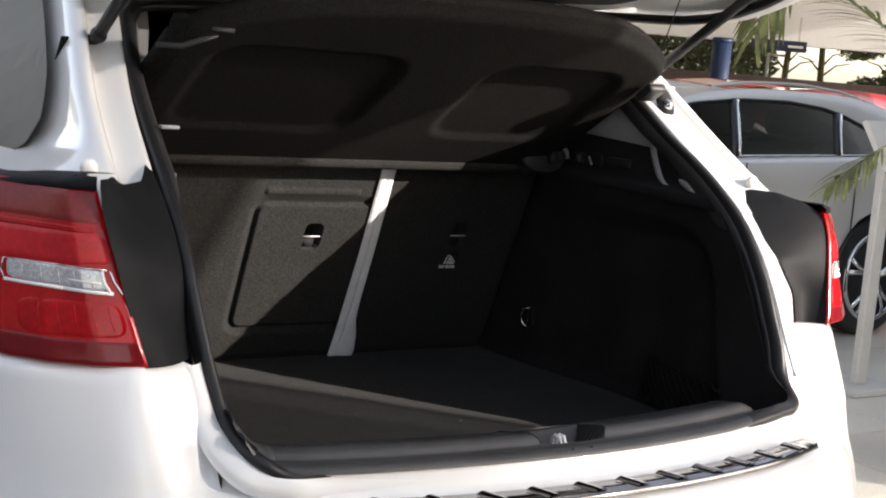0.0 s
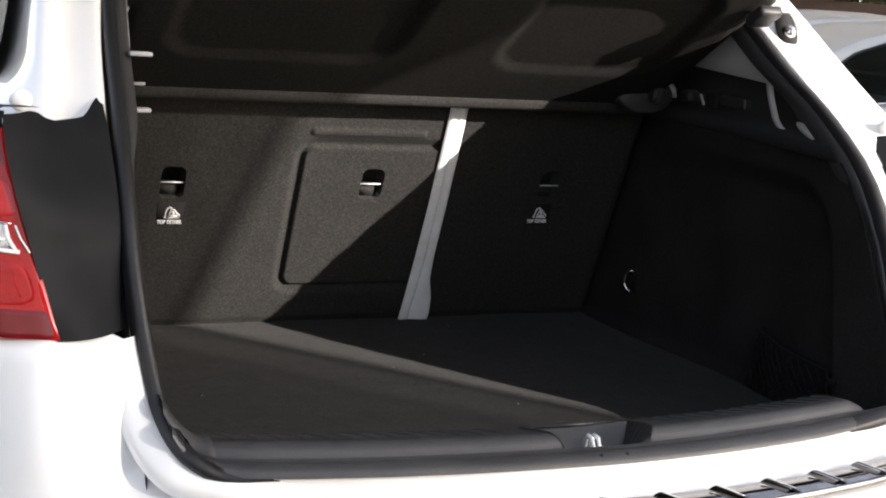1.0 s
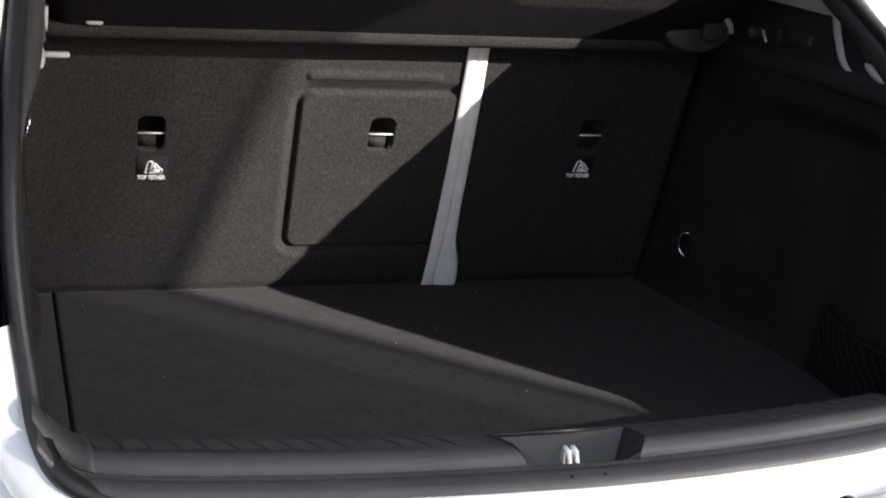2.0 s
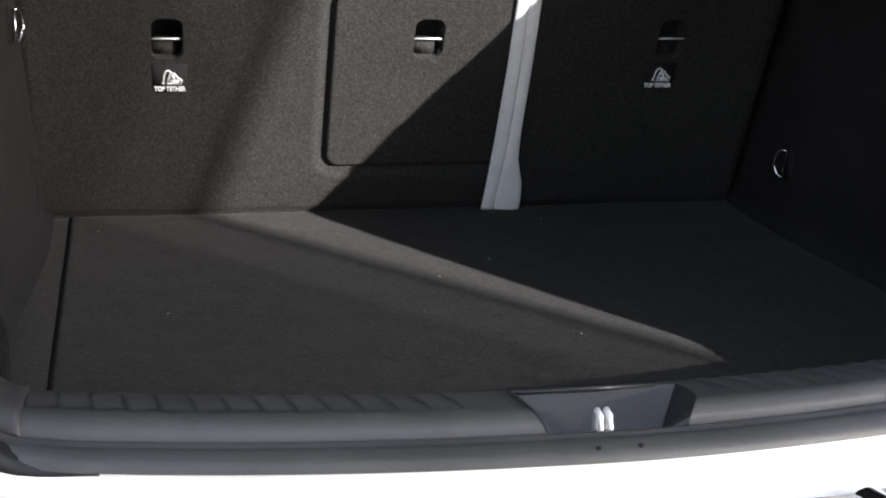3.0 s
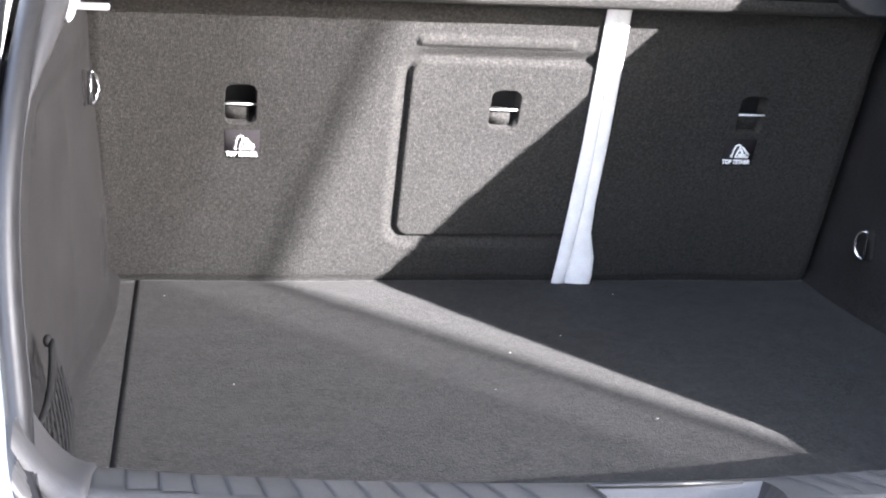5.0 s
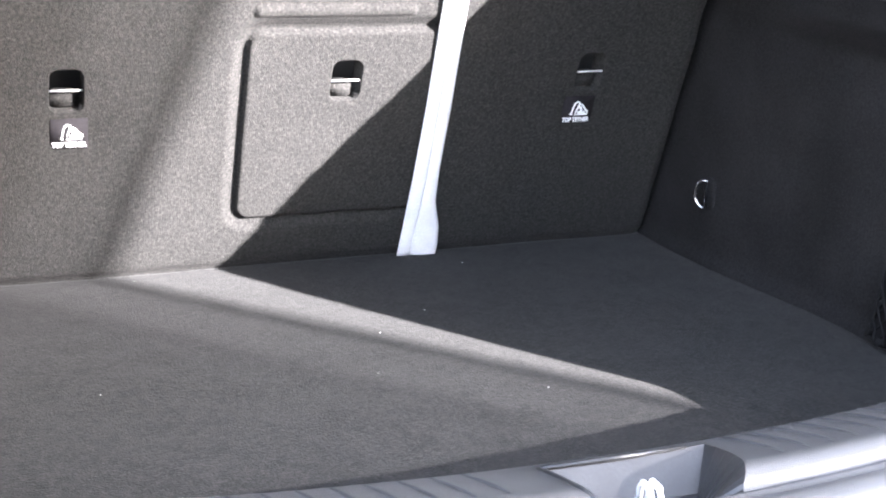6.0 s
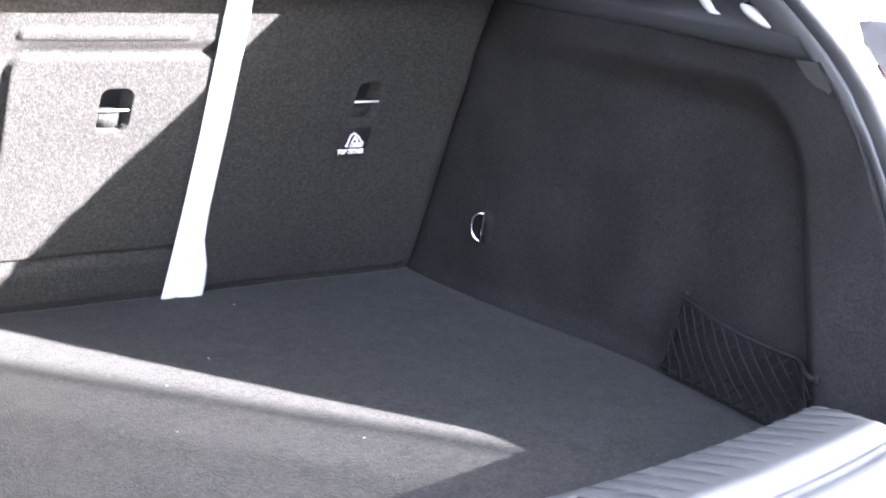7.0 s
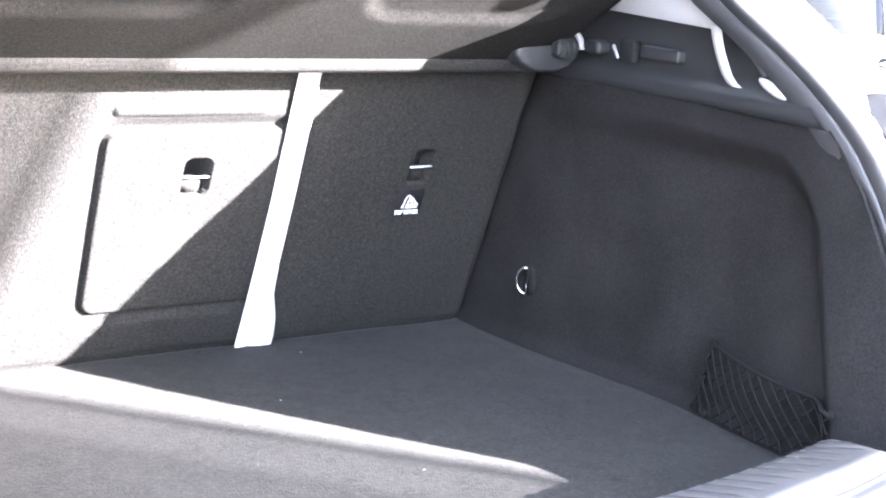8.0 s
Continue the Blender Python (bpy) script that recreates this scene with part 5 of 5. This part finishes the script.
def build_sun_mask():
    """Unseen wall, post and tinted panes, added to shape where the low sun falls."""
    flat = Vector((SUN_WAY.x, SUN_WAY.y, 0)).normalized()
    m = Matrix(((-flat.y, -flat.x, 0, 0), (flat.x, -flat.y, 0, 0), (0, 0, 1, 0), (0, 0, 0, 1)))
    m.translation = flat * 4.8
    k = -flat.y
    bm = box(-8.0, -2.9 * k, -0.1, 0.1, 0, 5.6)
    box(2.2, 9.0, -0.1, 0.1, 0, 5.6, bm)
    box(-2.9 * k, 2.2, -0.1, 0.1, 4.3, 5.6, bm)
    wall = structure("wall_south", bm, WALL, "unseen grey wall added to block the sun, with a gap left")
    wall.matrix_world = m
    leaf = structure("window_1", box(-0.325 * k, -0.298 * k, -0.03, 0.03, 0, 4.3), POST_PAINT, "unseen post added to cast a dark band into the boot")
    leaf.matrix_world = m
    # filters, not seen glazing: their tints set how much sun gets in
    part("pane", box(-0.47 * k, -0.325 * k, -0.004, 0.004, 0.0, 4.3), glass("sun_filter", (0.56, 0.56, 0.56)), leaf, "unseen tinted pane added to dim the sun", False)
    part("pane", box(-2.9 * k, -0.47 * k, -0.004, 0.004, 0.0, 4.3), glass("dark_sun_filter", (0.44, 0.44, 0.44)), leaf, "unseen darker pane added to dim the sun further", False)


build_sun_mask()
structure("ceiling", box(-2, 24, 4.6, 24, 3.6, 3.8), CEILING_PAINT, "white canopy ceiling over the forecourt")


# far side: parapet, white fascia, planting behind
BACK = Vector((9.9, 8.7, 0))
ACROSS = Vector((0.727, -0.687, 0))
AWAY = Vector((0.687, 0.727, 0))


def place_back(ob):
    ob.matrix_world = Matrix.Translation(BACK) @ Matrix(((ACROSS.x, AWAY.x, 0, 0), (ACROSS.y, AWAY.y, 0, 0), (0, 0, 1, 0), (0, 0, 0, 1)))
    return ob


place_back(structure("wall_north", box(-14, 14, 0, 0.2, 0, 1.33), BROWN, "dark brown parapet wall"))
place_back(structure("wall_fascia", box(-14, 14, 0.3, 0.7, 1.70, 3.6), CEILING_PAINT, "white fascia above the far opening"))
col = thing("column", "round blue painted column by the parapet", "column")
part("shaft", tube([(-0.19, -0.3, 0), (-0.19, -0.3, 1.71)], 0.105, 20), BLUE, col)
part("collar", tube([(-0.19, -0.3, 1.66), (-0.19, -0.3, 1.70)], 0.112, 20), BLUE, col)
place_back(col)
sign = thing("hanging_sign", "dark blue hanging sign under the fascia", "sign")
bevel(part("board", box(0.12, 0.72, 0.0, 0.05, 1.62, 1.74), SIGN_DARK, sign, "", False), 0.008)
part("lettering_bars", box(0.52, 0.68, -0.006, 0.0, 1.665, 1.69), POST_PAINT, sign, "", False)
part("hanger", box(0.2, 0.22, 0.02, 0.03, 1.74, 2.0), POST_PAINT, sign, "", False)
part("hanger", box(0.62, 0.64, 0.02, 0.03, 1.74, 2.0), POST_PAINT, sign, "", False)
place_back(sign)


def build_bushes():
    rnd = random.Random(5)
    bm = bmesh.new()
    for k in range(95000):
        u, v = rnd.uniform(-5, 8), rnd.uniform(3.0, 5.5)
        z = rnd.uniform(1.0, 2.3)
        if noise3(u * 0.8, z * 1.0, 2.0) + 0.25 * noise3(u * 2.2, z * 2.4, 5.0) < 0.35 * (z - 1.45) - 0.15:
            continue
        c = Vector((u, v, z))
        a, b = Vector((rnd.uniform(-1, 1), rnd.uniform(-1, 1), rnd.uniform(-1, 1))).normalized(), Vector((rnd.uniform(-1, 1), rnd.uniform(-1, 1), rnd.uniform(-0.2, 1))).normalized()
        s = rnd.uniform(0.025, 0.06)
        vs = [bm.verts.new(c + p) for p in (a * s * 0.5, b * s * 1.4, -a * s * 0.5, -b * s * 0.6)]
        bm.faces.new(vs)
    ob = link_mesh("bushes", bm, BUSH, None, "", False)
    tagged(ob, "dense green bushes behind the parapet", "bushes", kind="stuff")
    place_back(ob)
    for u, lean in ((0.62, 0.05), (1.15, -0.04), (1.9, 0.06)):
        tree = thing("tree", "thin bare tree trunk rising behind the parapet", "tree", group="trees behind the parapet")
        part("trunk", tube([(u, 2.6, 0), (u + lean, 2.6, 1.4), (u + 2 * lean, 2.65, 2.6)], [0.05, 0.04, 0.03], 10), STEM, tree, "thin brown trunk")
        for dx, z in ((0.35, 1.45), (-0.3, 1.5), (0.25, 1.58)):
            part("limb", tube([(u + lean, 2.6, z - 0.08), (u + lean + 0.5 * dx, 2.6, z + 0.08), (u + lean + dx, 2.62, z + 0.12)], [0.014, 0.010, 0.006], 6), STEM, tree)
        place_back(tree)
    pole = thing("pole", "white painted pole behind the parapet", "pole")
    part("shaft", tube([(0.42, 2.2, 0), (0.42, 2.2, 1.62)], 0.022, 12), CEILING_PAINT, pole)
    part("cross_arm", tube([(0.42, 2.2, 1.60), (0.62, 2.2, 1.60)], 0.016, 10), CEILING_PAINT, pole)
    place_back(pole)


build_bushes()


def build_stand():
    st = thing("sign_stand", "pale grey sign post on a flat foot plate", "sign stand", at=(3.66, 1.44, 0))
    bevel(part("foot_plate", box(-0.16, 0.16, -0.12, 0.12, 0, 0.03), POST_PAINT, st, "", False), 0.006)
    bevel(part("post", box(-0.035, 0.035, -0.02, 0.02, 0.03, 1.02), POST_PAINT, st, "", False), 0.006)
    bm = box(-0.17, 0.17, -0.012, 0.012, -0.12, 0.12)
    bmesh.ops.transform(bm, matrix=pose(0.0, 0, 1.10, -30, 0, 20), verts=bm.verts)
    bevel(part("board", bm, POST_PAINT, st, "pale board", False), 0.005)


build_stand()


def build_side_car(name, mat, label, at, turn=0.0):
    """Parked saloon: body with waist, glasshouse, doors, wheels; its nose points along +y, its left flank at x = 0."""
    c = thing(name, label, "car", at=at)
    c.rotation_euler = (0, 0, turn)
    L0, L1, W = -1.25, 3.55, 1.78
    ys = [L0 + (L1 - L0) * i / 60 for i in range(61)]
    def belt(y):
        return lerp([(-1.25, 0.90), (-1.0, 0.94), (-0.5, 0.975), (0.0, 0.975), (1.05, 0.95), (1.6, 0.91), (2.4, 0.85), (3.2, 0.78), (3.55, 0.62)], y)
    def sidex(y):
        return 0.13 * smoothstep(-0.6, -1.25, y) + 0.28 * smoothstep(2.7, 3.55, y)
    rows = []
    for y in ys:
        b, s = belt(y), sidex(y)
        line = [(0.06, 0.16), (0.025, 0.20), (0.012, 0.32), (0.0, 0.48), (0.006, 0.62), (0.0, 0.74), (0.012, 0.77), (0.004, 0.82), (0.03, b - 0.03), (0.07, b), (0.12, b + 0.012), (W / 2, b + 0.03)]
        arch = max(min((abs(y - 0.0)), abs(y - 2.7)), 0)
        row = []
        for x, z in line:
            if arch < 0.36:
                lim = 0.33 + math.sqrt(max(0, 0.365 ** 2 - arch * arch))
                z = max(z, min(lim, 0.71))
            row.append((x + s, y, z))
        rows.append(row)
    for mirror in (False, True):
        rr = [[(W - x, y, z) if mirror else (x, y, z) for x, y, z in row] for row in rows]
        ob = part("body_side", grid(rr, flip=not mirror), mat, c, "")
        thicken(ob, 0.01, 1.0)
    # glasshouse: roof, cant rail, glass, pillars
    top = [(-1.05, 0.95), (-0.60, 1.10), (-0.28, 1.21), (-0.14, 1.248), (0.05, 1.275), (0.36, 1.290), (0.79, 1.287), (1.14, 1.262), (1.50, 1.19), (1.80, 1.09), (2.25, 0.90)]
    panes = [(-0.27, 0.985), (-0.16, 1.02), (-0.07, 1.073), (0.02, 1.12), (0.19, 1.18), (0.35, 1.213), (0.61, 1.235), (0.97, 1.232), (1.32, 1.200), (1.60, 1.13), (1.98, 0.945)]

    def tumble(z):
        return 0.075 + 0.17 * min(1, max(0, (z - 0.95) / 0.34))
    rows, rails = [], []
    for y in [-1.05 + 3.3 * i / 66 for i in range(67)]:
        z = lerp(top, y)
        f = min(1, max(0, (z - 0.93) / 0.30))
        e = tumble(z) + 0.02
        rows.append([(e + (W / 2 - e) * k, y, z - 0.022 * math.sin(math.pi * 0.5 * k) * f) for k in (0.0, 0.04, 0.12, 0.3, 0.6, 1.0)])
    for y in [-0.75 + 2.85 * i / 57 for i in range(58)]:
        z, w = lerp(top, y), max(belt(y) + 0.004, lerp(panes, y)) if -0.27 < y < 1.98 else belt(y)
        w = min(w, z - 0.004)
        rails.append([(tumble(w) - 0.006, y, w), (tumble(w) - 0.004, y, w + 0.008), (tumble((w + z) / 2) - 0.004, y, (w + z) / 2), (tumble(z) + 0.004, y, z - 0.004), (tumble(z) + 0.022, y, z + 0.002)])
    for mirror in (False, True):
        def turned(rr):
            return [[(W - x, y, z) if mirror else (x, y, z) for x, y, z in row] for row in rr]
        thicken(part("roof", grid(turned(rows), flip=not mirror), mat, c, ""), 0.012, 1.0)
        part("cant_rail", grid(turned(rails), flip=mirror), mat, c, "painted rail between windows and roof")
        rr = []
        for y in [-0.26 + 2.22 * i / 46 for i in range(47)]:
            zb = belt(y) + 0.006
            zt = max(zb + 0.002, lerp(panes, y))
            rr.append([(tumble(z) + 0.004, y, z) for z in (zb, (zb + zt) / 2, zt)])
        part("side_glass", grid(turned(rr), flip=not mirror), CAR_PANE, c, "dark side windows")
        if mirror or mat is RED_PAINT:
            continue
        rail = [(tumble(1.28) + 0.10, y, lerp(top, y) + 0.020 + 0.016 * math.sin(math.pi * min(1, max(0, (y + 0.1) / 1.15)))) for y in [-0.1 + 1.15 * k / 20 for k in range(21)]]
        part("roof_rail", tube([(W - x, y, z) if mirror else (x, y, z) for x, y, z in rail], 0.008, 8), SILVER, c, "silver roof rail")

    def flank(y, k, out=0.006):
        zb = belt(y) + 0.006
        z = zb + (max(zb, lerp(panes, y)) - zb) * k
        return (tumble(z) - out, y, z)
    part("chrome_strip", tube([flank(-0.26 + 2.2 * k / 30, 0.0, 0.004) for k in range(31)], 0.008, 6), CHROME, c, "chrome strip under the windows")
    part("window_frame", tube([flank(-0.26 + 2.2 * k / 40, 1.0, 0.002) for k in range(41)], 0.008, 6), RUBBER, c, "black window surround")
    for y in (0.27, 1.05):
        part("door_frame", tube([flank(y + 0.03 - 0.08 * k / 4, k / 4) for k in range(5)], 0.010, 6), CHROME, c, "chrome upright between the windows")
        part("window_edge", tube([flank(y + 0.055 - 0.08 * k / 4, k / 4, -0.002) for k in range(5)], 0.018, 6), RUBBER, c, "black window edge")
    # dark seats behind the glass
    for y in (0.42, 1.36):
        for x in (0.48, W - 0.48):
            seat = part("car_seat", prism(rounded(-0.24, 0.24, 0.55, 1.02, 0.08), lambda u, v, w: (x + u, y - 0.10 + w - 0.15 * (v - 0.5), v), 0.13), RUBBER, c, "dark car seat")
            part("headrest", prism(rounded(-0.12, 0.12, 1.04, 1.17, 0.05), lambda u, v, w: (x + u, y - 0.17 + w, v), 0.09), RUBBER, seat, "dark headrest")
    for y in (0.24, 1.08, 2.0):
        part("door_gap", tube([(0.0, y, 0.26), (-0.004, y + 0.02, 0.5), (-0.004, y + 0.02, 0.74), (0.02, y, 0.93)], 0.004, 5), RUBBER, c)
    for y in (0.34, 1.22):
        h = part("door_handle", tube([(-0.012, y - 0.10, 0.858), (-0.028, y - 0.06, 0.863), (-0.030, y + 0.05, 0.862), (-0.014, y + 0.10, 0.855)], [0.006, 0.012, 0.013, 0.006], 8), CHROME, c, "chrome door handle")
        # near-black plate paints the shade in the hollow behind the handle
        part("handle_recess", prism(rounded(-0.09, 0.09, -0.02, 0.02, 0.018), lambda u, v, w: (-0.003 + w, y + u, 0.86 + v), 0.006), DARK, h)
    for y in (0.0, 2.7):
        for x, sd in ((0.02, -1), (W - 0.02, 1)):
            tyre = bevel(part("tyre", tube([(x, y, 0.33), (x - sd * 0.20, y, 0.33)], 0.325, 36), RUBBER, c, "black tyre"), 0.025, 2)
            bm = tube([(x + sd * 0.006 + sd * 0.0, y + 0.235 * math.cos(a), 0.33 + 0.235 * math.sin(a)) for a in [2 * math.pi * k / 32 for k in range(32)]], 0.016, 6, closed=True)
            rim = part("rim", bm, STEEL, tyre, "bright alloy rim")
            part("hub", tube([(x - sd * 0.01, y, 0.33), (x + sd * 0.012, y, 0.33)], 0.045, 16), STEEL, tyre)
            # near-black disc paints the shade behind the spokes
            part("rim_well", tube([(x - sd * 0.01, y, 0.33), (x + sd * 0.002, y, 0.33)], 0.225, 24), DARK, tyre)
            for k in range(5):
                for off in (-0.16, 0.16):
                    a = 2 * math.pi * k / 5 + 0.3
                    part("spoke", tube([(x + sd * 0.010, y + 0.04 * math.cos(a), 0.33 + 0.04 * math.sin(a)), (x + sd * 0.012, y + 0.14 * math.cos(a + off * 0.6), 0.33 + 0.14 * math.sin(a + off * 0.6)), (x + sd * 0.008, y + 0.228 * math.cos(a + off), 0.33 + 0.228 * math.sin(a + off))], [0.018, 0.013, 0.015], 6), STEEL, rim)
    # plain near-black box, its colour standing in for the shaded underside
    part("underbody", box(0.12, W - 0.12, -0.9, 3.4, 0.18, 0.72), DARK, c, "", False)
    for y in (-0.98, 3.52):
        bevel(part("end_panel", box(0.16, W - 0.16, y - 0.02, y + 0.02, 0.25, 0.66), mat, c, "", False), 0.02)
    return c


build_side_car("silver_car", SILVER, "silver saloon car parked beside, chrome window line", (4.77, 2.32, 0), radians(92))
build_side_car("red_car", RED_PAINT, "red car parked beyond the silver one", (7.9, 4.7, 0), radians(92))


def build_palm():
    rnd = random.Random(3)
    root = Vector((2.98, 0.36, 1.25))
    palm = thing("palm", "potted palm with long arching green fronds", "palm", at=(root.x, root.y, 0))
    part("trunk", tube([(0, 0, 0.30), (0.01, 0.0, 0.7), (0.0, 0.01, 1.0), (0.0, 0.0, 1.27)], [0.05, 0.045, 0.04, 0.025], 10), STEM, palm, "brown fibrous trunk")
    bevel(part("pot", tube([(0, 0, 0), (0, 0, 0.36)], [0.11, 0.14], 20), BROWN, palm, "brown pot"), 0.01)
    fronds = [((2.45, 0.76, 2.62), (2.20, 0.88, 1.50), 0.34, 40, 0.55, 1.0), ((2.35, 0.30, 1.48), (2.04, 0.46, 1.68), 0.22, 40, 0.25, 0.0), ((2.42, 0.25, 1.36), (2.06, 0.36, 1.03), 0.13, 22, 0.75, 0.0),
              ((3.10, 0.20, 2.4), (3.45, 0.10, 1.6), 0.36, 36, 0.4, 0.0), ((2.95, 0.80, 2.3), (3.2, 1.0, 1.9), 0.36, 30, 0.4, 0.0), ((2.80, 0.10, 2.2), (2.75, -0.5, 1.7), 0.36, 34, 0.4, 0.0)]
    for ctrl, tip, size, count, start, fan in fronds:
        a, b, c = Vector((0, 0, 1.25)), Vector(ctrl) - Vector((root.x, root.y, 0)), Vector(tip) - Vector((root.x, root.y, 0))
        def along(t):
            return a * (1 - t) ** 2 + b * 2 * t * (1 - t) + c * t * t
        bm = tube([along(k / 16) for k in range(17)], [0.010 - 0.008 * k / 16 for k in range(17)], 6)
        for k in range(count):
            for sgn in (1, -1):
                t = start + (0.995 - start) * (k + rnd.uniform(-0.2, 0.2)) / (count - 1)
                t = min(0.995, max(start, t))
                p, d = along(t), (along(min(1, t + 0.02)) - along(t - 0.02)).normalized()
                out = d.cross(Vector((0, 0, 1))).normalized() * sgn
                s = size * (0.55 + 0.5 * math.sin(math.pi * min(1, (t - start) / (1 - start) * 0.85 + 0.1))) * rnd.uniform(0.85, 1.1)
                if t > 0.93:
                    s *= 0.75
                way = (d * rnd.uniform(0.7, 0.95) * (1 - 0.25 * fan) + out * rnd.uniform(0.55, 0.95) * (1 + 0.35 * fan) + Vector((0, 0, rnd.uniform(-0.1, 0.15)))).normalized()
                flat = way.cross(Vector((0, 0, 1))).normalized() if abs(way.z) < 0.95 else out
                wide = (0.0055 + 0.0030 * fan) * rnd.uniform(0.8, 1.2)
                last = None
                for q in range(5):
                    f = q / 4
                    pos = p + way * s * f + Vector((0, 0, -0.30 * s * f * f))
                    w = wide * (0.35 + 2.2 * f * (1 - f) + 0.25 * (1 - f)) if q < 4 else 0.0008
                    pair = (bm.verts.new(pos - flat * w), bm.verts.new(pos + Vector((0, 0, -0.25 * w))), bm.verts.new(pos + flat * w))
                    if last:
                        bm.faces.new((last[0], last[1], pair[1], pair[0]))
                        bm.faces.new((last[1], last[2], pair[2], pair[1]))
                    last = pair
        part("frond", bm, LEAF, palm, "feathered green frond")


build_palm()
build_tiles()
